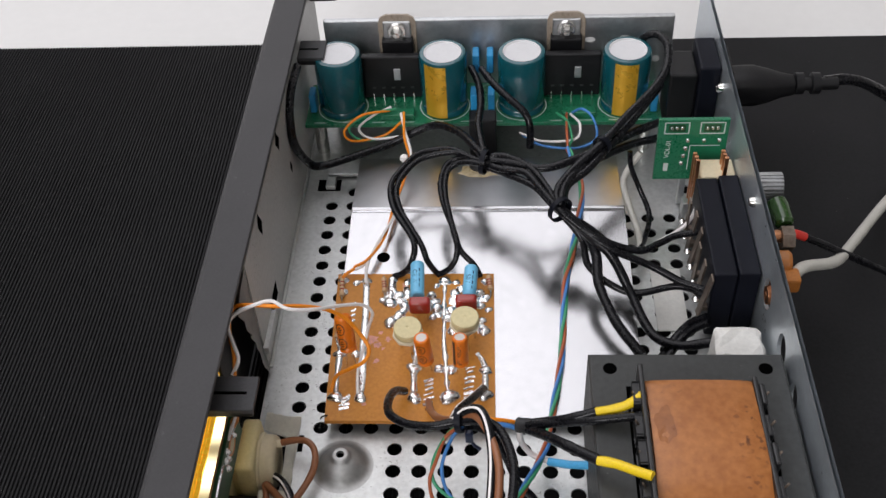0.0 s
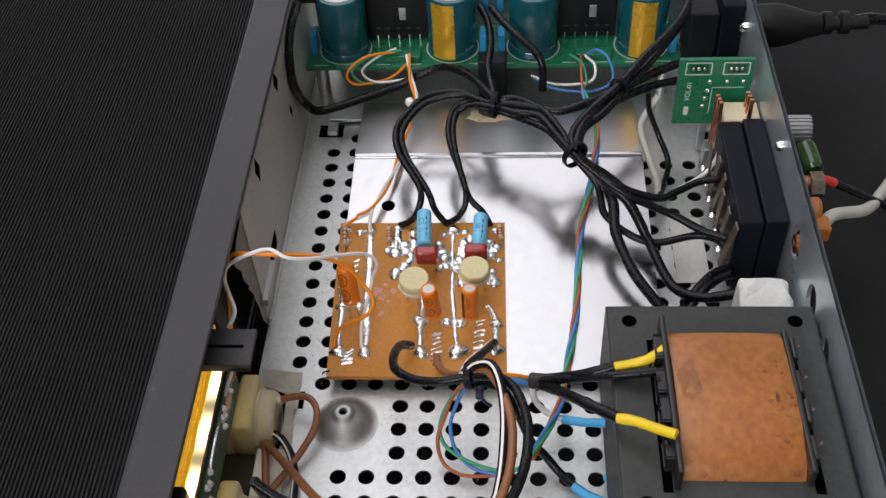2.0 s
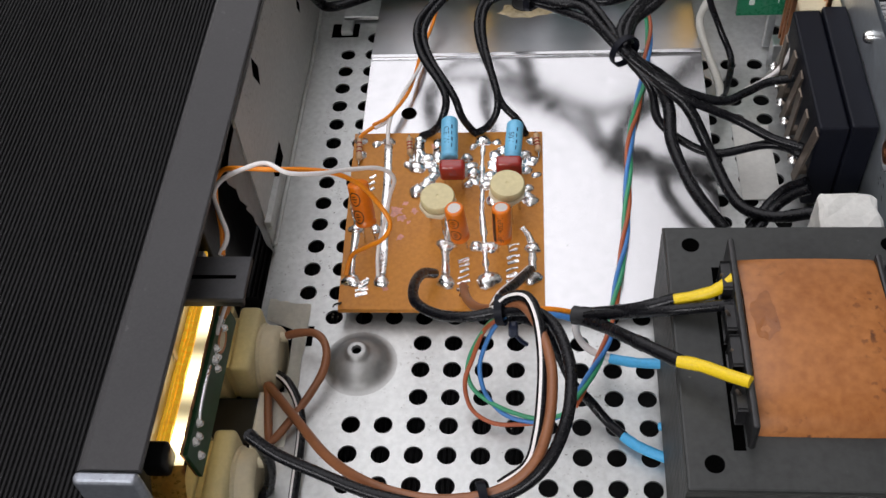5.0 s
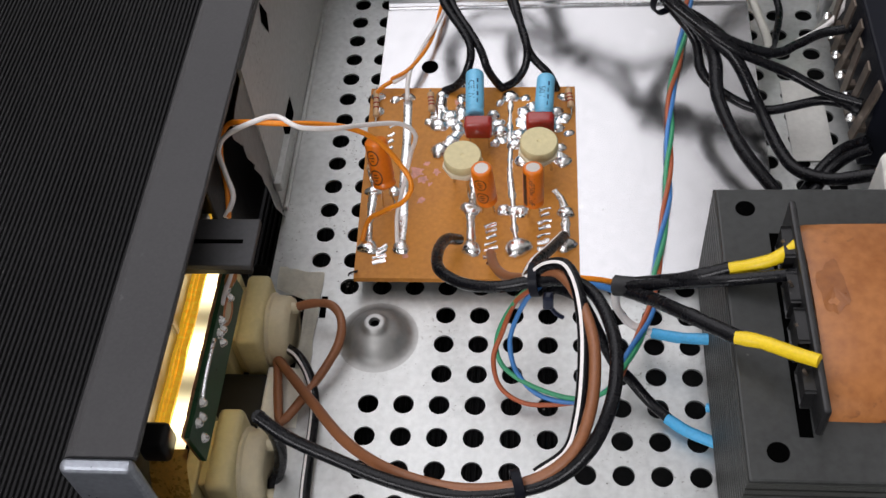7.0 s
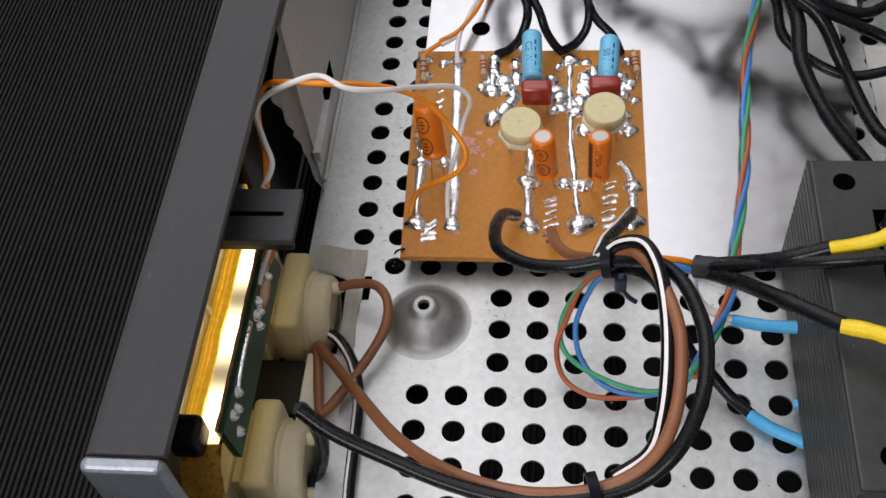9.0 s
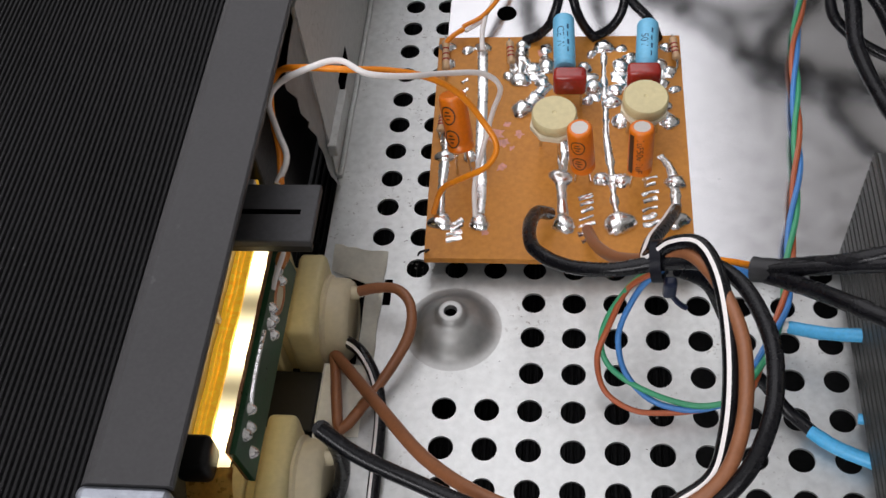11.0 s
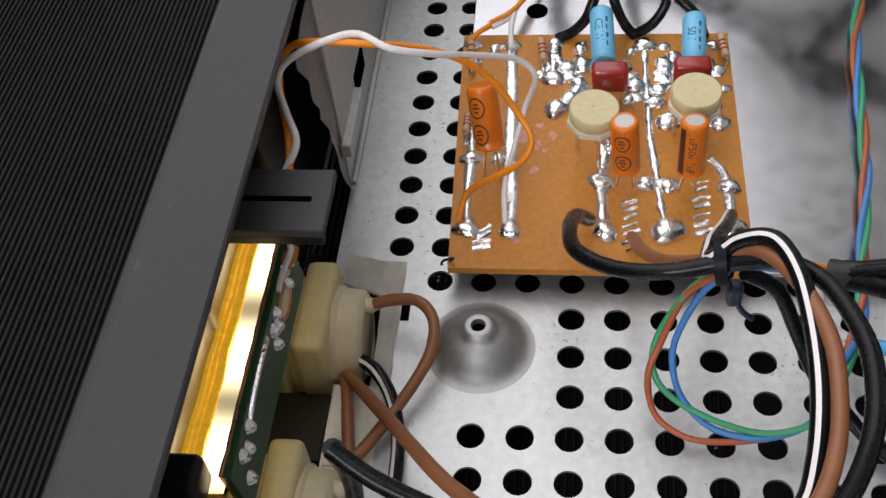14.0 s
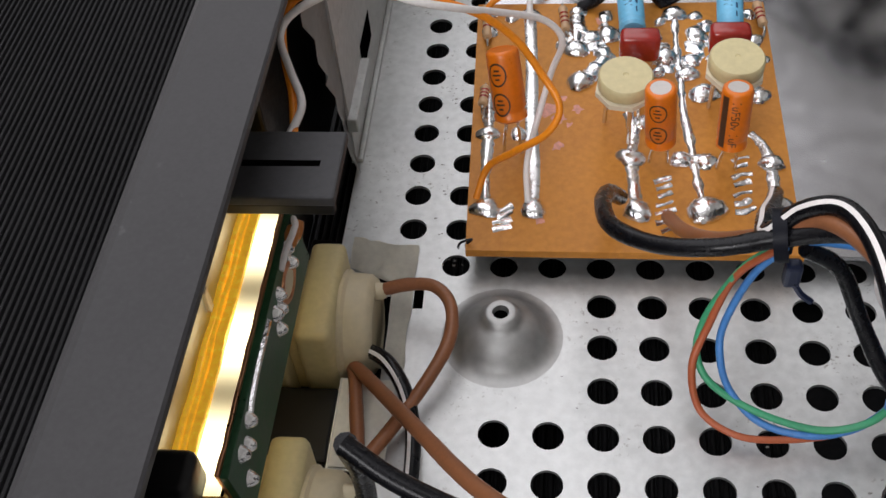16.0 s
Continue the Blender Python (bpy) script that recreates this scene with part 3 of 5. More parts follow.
def blob(x, y, r, bm, rnd):
    """An uneven drop of solder."""
    k = [rnd.uniform(0.6, 1.35) for _ in range(14)]
    k = [(k[i - 1] + 2 * k[i] + k[(i + 1) % 14]) / 4 for i in range(14)]
    rings = []
    h = r * rnd.uniform(0.45, 0.7)
    for fr, fh in ((1.0, 0.0), (0.92, 0.3), (0.7, 0.68), (0.38, 0.93)):
        rings.append([bm.verts.new((x + r * fr * k[i] * math.cos(2 * math.pi * i / 14), y + r * fr * k[i] * math.sin(2 * math.pi * i / 14) * 0.9,
                                    top(y) + h * fh)) for i in range(14)])
    tip = bm.verts.new((x + rnd.uniform(-0.2, 0.2), y, top(y) + h))
    for a, b in zip(rings, rings[1:]):
        for i in range(14):
            bm.faces.new((a[i], a[(i + 1) % 14], b[(i + 1) % 14], b[i]))
    for i in range(14):
        bm.faces.new((rings[-1][i], rings[-1][(i + 1) % 14], tip))


def track(points, r, rnd, flat=False):
    """A tinned track: a low, lumpy ridge along points on the board."""
    way = spline([(x, y, top(y)) for x, y in points], 0.5)
    bm = bmesh.new()
    rows = []
    w, h = r, 0.5 * r
    lumps = 0.25 if flat else 1.0
    low = 0.2 if flat else 0.55
    for p, tan, s, u in frames_along(way):
        side = Vector((-tan.y, tan.x, 0)).normalized()
        w += lumps * rnd.uniform(-0.16, 0.16) + (r - w) * 0.25
        h += lumps * rnd.uniform(-0.14, 0.14) + (low * r - h) * 0.3
        rows.append([bm.verts.new(p + side * w * f + Vector((0, 0, h * g))) for f, g in ((-1, 0), (-0.8, 0.45), (-0.35, 0.9), (0.2, 1.0), (0.75, 0.55), (1, 0))])
    for a, b in zip(rows, rows[1:]):
        for k in range(5):
            bm.faces.new((a[k], a[k + 1], b[k + 1], b[k]))
    return bm


rnd = random.Random(11)
TRACKS = [(1.0, [(11.8, 81.2), (12.1, 77.1), (12.5, 72.3)]), (0.8, [(12.4, 72.3), (12.4, 64.6), (12.7, 55.8)]),
          (1.15, [(18.8, 101.6), (19.5, 88.9), (19.9, 73.9), (20.5, 64.7), (20.5, 56.7)]),
          (0.8, [(36.8, 76.8), (37.6, 72.4), (37.1, 66.3), (37.3, 60.5), (37.7, 55.5)]),
          (0.6, [(46.0, 102.6), (45.9, 93.1), (46.3, 86.2), (46.3, 78.0), (47.2, 69.4), (47.8, 61.3), (48.6, 55.7)]),
          (0.8, [(57.4, 72.2), (59.1, 69.5), (60.0, 65.8), (60.1, 60.7), (60.1, 55.8)]),
          (1.2, [(45.4, 89.2), (43.1, 91.4)]), (0.9, [(46.5, 88.3), (50.3, 91.8)]), (1.3, [(33.5, 91.9), (29.6, 85.4)]),
          (1.1, [(44.3, 65.6), (50.3, 66.4)]), (1.1, [(27.5, 93.2), (27.7, 102.4)])]
for r, pts in TRACKS:
    part("solder_track", track(pts, r * (1.0 if r == 1.15 else 1.2), rnd, r == 1.15), TINNED if r == 1.15 else SOLDER, board, smooth=True)
PADS = [(12.7, 55.1, 2.3), (20.6, 55.2, 2.2), (12.3, 71.9, 1.7), (17.5, 71.9, 1.5), (37.6, 54.8, 2.3), (48.8, 55.0, 3.0), (37.1, 66.3, 2.2),
        (45.1, 66.0, 1.8), (49.5, 65.7, 1.8), (60.3, 65.1, 1.9), (60.1, 56.2, 2.2), (28.7, 84.6, 2.3), (27.5, 93.2, 2.0), (27.8, 98.7, 1.7),
        (27.7, 103.3, 1.7), (33.6, 97.2, 2.0), (32.6, 91.9, 1.6), (43.7, 90.5, 2.6), (48.4, 90.1, 1.6), (49.4, 97.1, 2.0)]
PADS += [(30.5, 96.5, 1.8), (36.0, 97.5, 1.5), (31.0, 88.0, 1.6), (41.5, 96.5, 1.7), (40.6, 91.8, 1.7), (47.6, 86.6, 1.8), (52.5, 90.8, 1.5), (58.2, 92.0, 1.7),
         (57.6, 97.8, 1.6), (58.8, 85.6, 1.5), (33.0, 102.4, 1.4), (24.8, 94.2, 1.4), (43.2, 100.6, 1.2), (61.0, 90.2, 1.2)]
PADS += [(46.0, 102.6, 2.2), (50.0, 82.1, 2.3), (59.4, 80.8, 1.9), (60.2, 95.6, 1.6), (42.4, 87.1, 1.4), (39.0, 74.8, 1.5), (11.2, 97.9, 1.6),
         (15.4, 102.1, 1.2), (49.7, 102.1, 1.4), (52.9, 94.8, 1.6), (10.8, 102.8, 1.6), (18.9, 102.6, 1.6), (59.6, 102.5, 1.3)]
for x, y, r in PADS:
    bm = bmesh.new()
    blob(x, y, r * 1.2, bm, rnd)
    part("solder_pad", bm, SOLDER, board, smooth=True)
# wider tinned areas between the parts
for x, y, r in ((33.0, 98.6, 2.6), (31.6, 93.0, 2.4), (42.6, 93.4, 2.6), (49.4, 93.6, 2.4), (58.6, 95.2, 2.2), (58.4, 82.4, 2.2), (43.8, 88.6, 2.2), (30.2, 86.6, 2.0), (26.4, 97.0, 1.9), (51.6, 99.6, 2.0)):
    k = [rnd.uniform(0.3, 1.5) for _ in range(17)]
    k = [(k[i - 1] + 2 * k[i] + k[(i + 1) % 17]) / 4 for i in range(17)]
    bm = bmesh.new()
    rim = [bm.verts.new((x + r * k[i] * math.cos(2 * math.pi * i / 17), y + r * k[i] * math.sin(2 * math.pi * i / 17), top(y) + 0.03)) for i in range(17)]
    mid = [bm.verts.new((x + 0.6 * r * k[i] * math.cos(2 * math.pi * i / 17), y + 0.6 * r * k[i] * math.sin(2 * math.pi * i / 17), top(y) + rnd.uniform(0.35, 0.6))) for i in range(17)]
    hub = bm.verts.new((x, y, top(y) + 0.5))
    for i in range(17):
        n = (i + 1) % 17
        bm.faces.new((rim[i], rim[n], mid[n], mid[i]))
        bm.faces.new((mid[i], mid[n], hub))
    part("tinned_area", bm, SOLDER, board, smooth=True)
# etched marks too rough to read: short tinned bars
for x0, y0, y1, n, wd in ((42.3, 51.5, 62.0, 7, 1.8), (54.9, 55.1, 66.0, 7, 2.0), (15.8, 50.6, 55.2, 4, 1.8), (15.2, 86, 93, 4, 1.0)):
    for i in range(n):
        y = y0 + (y1 - y0) * i / (n - 1) + rnd.uniform(-0.6, 0.6)
        bm = track([(x0 - wd * rnd.uniform(0.5, 1), y - 0.5), (x0, y + rnd.uniform(-0.4, 0.4)), (x0 + wd * rnd.uniform(0.5, 1), y + 0.6)], rnd.uniform(0.4, 0.65), rnd)
        part("etched_mark", bm, SOLDER, board, smooth=True)
for x, y, r in ((23.0, 77.9, 1.9), (24.6, 75.4, 1.4), (28.0, 77.8, 1.0), (24.5, 68.9, 1.1), (22.1, 52.5, 0.9), (25.2, 80.6, 0.8), (26.4, 74.0, 0.7), (32.2, 101.4, 1.6)):
    bm = bmesh.new()
    k = [rnd.uniform(0.5, 1.25) for _ in range(13)]
    bm.faces.new([bm.verts.new((x + r * k[i] * math.cos(2 * math.pi * i / 13), y + r * k[i] * math.sin(2 * math.pi * i / 13),
                                top(y + r * k[i] * math.sin(2 * math.pi * i / 13)) + 0.02)) for i in range(13)])
    part("flux_stain", bm, FLUX, board, "pinkish flux stain")


def lead(points, r=0.28):
    return tube(spline(points, 0.6), r, 6)


def can(name, label, foot, head, r, film, top_mat, ink=True, groove=True):
    """An electrolytic capacitor: sleeve with a rolled groove, lid, leads, printed marks."""
    foot, head = Vector(foot), Vector(head)
    axis = head - foot
    L = axis.length
    ob = thing(name, foot, label, "capacitor", "capacitors on the small board")
    prof = [(0, 0), (r * 0.8, 0), (r, 0.4)]
    if groove:
        prof += [(r, 1.2), (r * 0.9, 1.6), (r * 0.9, 2.0), (r, 2.4)]
    prof += [(r, L - 0.8), (r * 0.97, L - 0.35), (r * 0.88, L - 0.06), (r * 0.78, L + 0.03), (r * 0.66, L), (r * 0.66, L - 0.12), (0, L - 0.12)]
    sleeve = part("sleeve", turned(prof, foot, axis, 32), film, ob, smooth=True)
    part("lid", turned([(0, L - 0.04), (r * 0.66, L - 0.04), (r * 0.66, L - 0.1)], foot, axis, 28), top_mat, ob, "pale top")
    q = axis.normalized().to_track_quat("Z", "Y").to_matrix()
    for sx in (-1.0, 1.0):
        a = foot + Vector((sx, 0, 0))
        ground = Vector((foot.x + sx * 1.5, foot.y + 0.8, top(foot.y + 0.8) + 0.4))
        part("lead", lead([a + axis.normalized() * 0.4, a - axis.normalized() * 1.0, (a + ground) / 2, ground]), CHROME, ob, smooth=True)
    return sleeve, q, L


def ring_mark(ob, foot, q, r, zc, rad, ang, mat_=None):
    """A printed ring on a round sleeve."""
    bm = bmesh.new()
    inner, outer = [], []
    for i in range(24):
        a = 2 * math.pi * i / 24
        for lst, k in ((inner, 0.84), (outer, 1.0)):
            phi = ang + rad * k * math.cos(a) / r
            lst.append(bm.verts.new(Vector(foot) + q @ Vector((1.012 * r * math.cos(phi), 1.012 * r * math.sin(phi), zc + 1.25 * rad * k * math.sin(a)))))
    for i in range(24):
        bm.faces.new((inner[i], inner[(i + 1) % 24], outer[(i + 1) % 24], outer[i]))
    part("printed_ring", bm, ORANGE_INK, ob, "dark printed ring")
    for dz, wide in ((-0.75, 0.16), (0.0, 0.30), (0.7, 0.2)):  # rough signs inside it
        patch(ob, foot, q, r, zc + dz - 0.16, zc + dz + 0.16, ang - wide, ang + 0.8 * wide, ORANGE_INK)


def patch(ob, foot, q, r, z0, z1, a0, a1, mat_, name="printed_bar", grow=1.012, label=""):
    bm = bmesh.new()
    n = 8
    lo = [bm.verts.new(Vector(foot) + q @ Vector((grow * r * math.cos(a0 + (a1 - a0) * i / n), grow * r * math.sin(a0 + (a1 - a0) * i / n), z0))) for i in range(n + 1)]
    hi = [bm.verts.new(Vector(foot) + q @ Vector((grow * r * math.cos(a0 + (a1 - a0) * i / n), grow * r * math.sin(a0 + (a1 - a0) * i / n), z1))) for i in range(n + 1)]
    for i in range(n):
        bm.faces.new((lo[i], lo[i + 1], hi[i + 1], hi[i]))
    return part(name, bm, mat_, ob, label, smooth=True)


def facing(q, d):
    """The angle on a sleeve, turned by q, that faces the direction d."""
    v = q.inverted() @ Vector(d)
    return math.atan2(v.y, v.x)


def curved_text(ob, foot, q, r, text, size, z0, ang, ink=None):
    """Letters that run up a round sleeve and lie on its curve."""
    tmp = lettering("printed_value", text, size, Matrix.Identity(4), ink or ORANGE_INK, ob)
    shift = place(ob)
    for v in tmp.data.vertices:
        p = v.co / MM + shift
        phi = ang + p.y / r
        v.co = (Vector(foot) + q @ Vector(((1.015 * r + p.z * 0.2) * math.cos(phi), (1.015 * r + p.z * 0.2) * math.sin(phi), z0 - p.x)) - shift) * MM


CAMSIDE = (0.1, -1, 0.3)
capA, qA, LA = can("orange_capacitor", "small orange electrolytic capacitor standing on the tan board", (41.4, 64.3, 13.0), (40.5, 64.1, 25.0), 2.5, ORANGE_FILM, CAP_TOP)
for zc in (3.9, 8.6):
    ring_mark(capA, (41.4, 64.3, 13.0), qA, 2.5, zc, 1.5, facing(qA, CAMSIDE) - 0.35)
capB, qB, LB = can("orange_capacitor", "small orange electrolytic capacitor with dark printed value", (52.5, 63.0, 13.6), (52.4, 64.4, 24.9), 2.45, ORANGE_FILM, CAP_TOP)
curved_text(capB, (52.5, 63.0, 13.6), qB, 2.45, "1uF50v 1uF", 1.9, 5.8, facing(qB, CAMSIDE) - 0.25)
patch(capB, (52.5, 63.0, 13.6), qB, 2.45, 1.0, 10.6, facing(qB, CAMSIDE) - 1.25, facing(qB, CAMSIDE) - 0.75, ORANGE_INK, label="dark polarity stripe")
capC, qC, LC = can("orange_capacitor", "orange electrolytic capacitor leaning on the board edge", (16.9, 66.2, 16.2), (15.4, 71.2, 27.0), 2.75, ORANGE_FILM, ORANGE_FILM)
for zc in (3.4, 8.4):
    ring_mark(capC, (16.9, 66.2, 16.2), qC, 2.75, zc, 1.6, facing(qC, CAMSIDE) - 0.5)
for foot, head, mark in (((37.4, 89.6, 16.2), (36.9, 102.8, 18.0), "CE W"), ((54.5, 89.4, 15.2), (55.2, 102.2, 16.8), "50V")):
    ob, q, L = can("blue_capacitor", "light blue axial capacitor lying over the tan board", foot, head, 2.35, BLUE_FILM, BLUE_FILM)
    up = facing(q, (0, -0.6, 1))
    curved_text(ob, foot, q, 2.35, mark, 2.3, 6.6, up - 0.35, BLUE_INK)
    for i in range(4):
        patch(ob, foot, q, 2.35, 2.4 + 2.1 * i, 3.7 + 2.1 * i, up + 0.28, up + 0.40 + 0.07 * (i % 2), BLUE_INK)
for cx, cy, cz in ((38.5, 85.4, 16.4), (53.8, 85.8, 17.2)):
    ob = thing("red_capacitor", (cx, cy, top(cy)), "dark red film capacitor on the tan board", "capacitor", "capacitors on the small board")
    part("body", box(cx - 3.5, cx + 3.5, cy - 1.9, cy + 1.9, cz - 2.9, cz + 2.7, 1.1, seg=4), RED_FILM, ob, smooth=True)
    for sx in (-2.4, 2.4):
        part("lead", lead([(cx + sx, cy, cz - 2.8), (cx + sx, cy, cz - 4), (cx + sx, cy, top(cy) + 0.3)], 0.3), CHROME, ob, smooth=True)
for cx, cy, cz in ((35.5, 71.9, 21.2), (53.6, 75.5, 22.0)):
    ob = thing("trimmer", (cx, cy, top(cy)), "round cream trimmer potentiometer on the tan board", "trimmer", "trimmers on the small board")
    part("knob", turned([(0, 0), (4.3, 0), (4.55, 0.3), (4.55, 2.2), (4.25, 2.6), (0.5, 2.62), (0.35, 2.45), (0, 2.45)], (cx, cy, cz - 2.6), (0.02, -0.08, 1), 40), CREAM, ob, smooth=True)
    bm = turned([(0, -4.0), (4.6, -4.0), (4.95, -3.7), (4.95, -2.7), (0, -2.7)], (cx, cy - 0.4, cz), (0.02, -0.08, 1), 8)
    part("base", bm, TRIM_BASE, ob)
    for sx, sy in ((0.9, -2.4), (-2.6, 2.8), (2.6, 2.8)):
        part("lead", lead([(cx + sx, cy + sy, cz - 3.6), (cx + sx, cy + sy, cz - 5), (cx + sx * 1.15, cy + sy, top(cy) + 0.3)], 0.4), CHROME, ob, smooth=True)
for (x0, y0), (x1, y1), z in (((24.9, 102.6), (25.6, 96.2), 11.5), ((60.9, 103.4), (61.6, 97.2), 11.5), ((10.3, 104.0), (11.0, 95), 10.8), ((11.2, 76.5), (11.4, 81.8), 10.2)):
    ob = thing("resistor", ((x0 + x1) / 2, (y0 + y1) / 2, top((y0 + y1) / 2)), "small banded resistor on the tan board", "resistor", "resistors on the small board")
    a, b = Vector((x0, y0, z)), Vector((x1, y1, z - 0.4))
    d = (b - a)
    part("body", turned([(0, 0), (0.7, 0.1), (0.95, 0.6), (0.8, 1.3), (0.8, d.length - 1.3), (0.95, d.length - 0.6), (0.7, d.length - 0.1), (0, d.length)], a, d, 14), RES_BODY, ob, smooth=True)
    for f in (0.3, 0.48, 0.66):
        part("band", turned([(0.83, d.length * f), (0.84, d.length * f + 0.5)], a, d, 14), RED_FILM, ob)
    part("lead", lead([a, a - d * 0.15, a - d * 0.2 - Vector((0, 0, 2))], 0.25), CHROME, ob)
    part("lead", lead([b, b + d * 0.15, b + d * 0.2 - Vector((0, 0, 2))], 0.25), CHROME, ob)

# ---- transformer ----
tr = thing("transformer", (118, 15.5, 0), "mains transformer with dark iron core and brown paper winding", "transformer")
part("core", box(90.6, 145.4, -17.6, 48.4, 3.0, 36.0, 0.5), CORE, tr, "dark varnished lamination stack")
for i in range(14):
    z = 4.4 + 2.25 * i
    part("lamination", box(90.3, 145.7, -17.9, 48.7, z, z + 1.7, 0.1), CORE_EDGE, tr)
for hx, hy in ((96.2, 43.0), (140.0, 43.0), (96.2, -12.0), (140.0, -12.0)):
    part("bolt_hole", turned([(0, 0), (2.0, 0), (2.0, 0.06), (0, 0.06)], (hx, hy, 36.01), seg=22), HOLE, tr)
    part("mounting_leg", box(hx - 4, hx + 4, hy - 4, hy + 4, 0, 3.1), CORE, tr)


def winding():
    bm = bmesh.new()
    rows = []
    outline = [(35.2, 35.5), (35.2, 40.2), (34.6, 41.2), (32.5, 41.9), (24, 42.9), (15, 43.2), (6, 42.6), (1, 41.2), (-2.6, 39.6), (-4.9, 37.8), (-6.0, 35.5)]
    for y, z in outline:
        lift = 0.6 if z > 41 else 0.3
        rows.append([bm.verts.new((x + 0.25 * noise.noise(Vector((x, y, 0)) * 0.2), y, z + b * lift)) for x, b in ((104.8, -0.6), (106.2, 0), (112, 0.5), (119.5, 0.7), (127, 0.5), (132.6, 0), (133.8, -0.6))])
    for a, b in zip(rows, rows[1:]):
        for k in range(6):
            bm.faces.new((a[k], a[k + 1], b[k + 1], b[k]))
    for side in (0, -1):
        bm.faces.new([r[side] for r in rows])
    return part("winding", bm, KRAFT, tr, "brown varnished paper winding with dark stains", smooth=True)


winding()
mrnd = random.Random(4)
k = [mrnd.uniform(0.75, 1.2) for _ in range(36)]
k = [(k[i - 1] + 2 * k[i] + k[(i + 1) % 36]) / 4 for i in range(36)]
bm = bmesh.new()
hub = bm.verts.new((108.6, 18.5, 0))
rim = [bm.verts.new((108.6 + 2.7 * k[i] * math.cos(i * math.pi / 18), 18.5 + 6.2 * k[i] * math.sin(i * math.pi / 18), 0)) for i in range(36)]
for i in range(36):
    bm.faces.new((hub, rim[i], rim[(i + 1) % 36]))
for v in bm.verts:
    v.co.z = 43.3 - (0.034 * (v.co.y - 15) if v.co.y > 15 else 0.067 * (15 - v.co.y)) + 0.055 * max(0.0, v.co.x - 106.2)
part("varnish_mark", bm, KRAFT_MARK, tr, "darker varnish mark on the winding")
for fx in (103.6, 134.6):
    bm = box(fx - 0.7, fx + 0.7, -8.5 if fx < 110 else -7, 38.5 if fx < 110 else 35.5, 34, 44.2 if fx < 110 else 42.4, 0.5)
    part("bobbin_flange", bm, BOBBIN, tr, "black plastic bobbin flange")
    sgn = -1 if fx < 110 else 1
    part("winding_slot", box(fx + sgn * 1.0, fx + sgn * 3.4, -9.0, 36.5, 35.9, 36.12), HOLE, tr)
    for k in range(4):
        y = 0.5 + 9.6 * k
        part("terminal_rib", box(fx + sgn * 0.7, fx + sgn * 2.2, y - 3.4, y + 3.4, 36.2, 41.5 + 1.2 * (k % 2), 0.5), BOBBIN, tr)
        part("terminal_pin", lead([(fx + sgn * 1.5, y, 40.5), (fx + sgn * 2.4, y, 42.4), (fx + sgn * 2.8, y + 0.3, 42.8)], 0.35), LUG, tr, smooth=True)
# ---- speaker terminal block on the rear wall ----
block = thing("terminal_block", (140, 100, 0.8), "black speaker terminal block with metal solder lugs", "terminal block")
part("housing", box(132.2, 139.6, 84, 130.5, 3, 31.5, 0.6), NAVY_PLASTIC, block)
part("step", box(139.9, 146.6, 83.6, 131, 2, 32.4, 0.6), NAVY_PLASTIC, block)
part("foot", box(134, 146.6, 86, 129, 0.8, 3.2), BLACK_PLASTIC, block)
for k in range(6):
    y = 124 - 7.4 * k
    bm = box(129.6, 130.2, y - 2.2, y + 1.0, 10, 29 + 0.8 * (k % 2), 0.15)
    box(130.0, 132.4, y - 1.4, y + 0.6, 13, 15, 0.15, bm)
    bmesh.ops.rotate(bm, cent=Vector((132, y, 14)), matrix=Euler((0.10, 0.06 * (k % 3), 0.06 * (k % 2))).to_matrix(), verts=bm.verts)
    part("solder_lug", bm, LUG, block, "tinned metal solder lug")
    part("solder_joint", turned([(0, -1.2), (1.1, -0.5), (1.3, 0.2), (0.7, 1.1), (0, 1.4)], (128.6, y + 1, 16.0), seg=12), SOLDER, block, smooth=True)

tapewad = box(130.8, 145.4, 57.0, 71.0, 6, 23, 1.8, seg=3)
bmesh.ops.subdivide_edges(tapewad, edges=tapewad.edges[:], cuts=2, use_grid_fill=True)
for v in tapewad.verts:
    v.co += Vector(noise.noise_vector(v.co * 0.35)) * 1.2
tagged(part("white_tape", tapewad, PAPER), "crumpled white tape wrapped over wires by the terminal block", "tape")
wt = box(118, 128.5, 88, 117, 0.1, 0.5, 0.1)
tagged(part("paper_strip", wt, PAPER), "pale paper strip lying on the perforated bottom", "paper")

bm = bmesh.new()
rows = []
for i, p in enumerate(spline([(133.4, 131.4, 29), (133.2, 131.9, 20), (131.6, 133.2, 9), (127.6, 134.6, 0.3)], 1.0)):
    f = min(1.0, i / 31)
    wd = 0.5 + 2.6 * math.sin(math.pi * min(1.0, 0.12 + 0.86 * f)) ** 1.3
    rows.append([bm.verts.new(p + Vector((-0.35 * wd, 0, 0.1 * wd))), bm.verts.new(p + Vector((0.65 * wd, 0.25, -0.1 * wd)))])
for a, b in zip(rows, rows[1:]):
    bm.faces.new((a[0], a[1], b[1], b[0]))
bmesh.ops.solidify(bm, geom=bm.faces[:], thickness=0.2)
tagged(part("paper_sliver", bm, PAPER, smooth=True), "curled white paper sliver against the black terminal block", "paper")

# ---- volume board and potentiometer ----
vol = thing("volume_board", (132, 146, 0.8), "green volume control circuit board standing by the rear wall", "circuit board")


def vol_pose():
    """The board's own plane: u across, v up."""
    return Matrix.Translation((133.2, 150.0, 28.4)) @ Euler((radians(90), 0, 0)).to_matrix().to_4x4()


VM = vol_pose()


def on_vol(bm):
    bmesh.ops.transform(bm, matrix=VM, verts=bm.verts)
    return bm


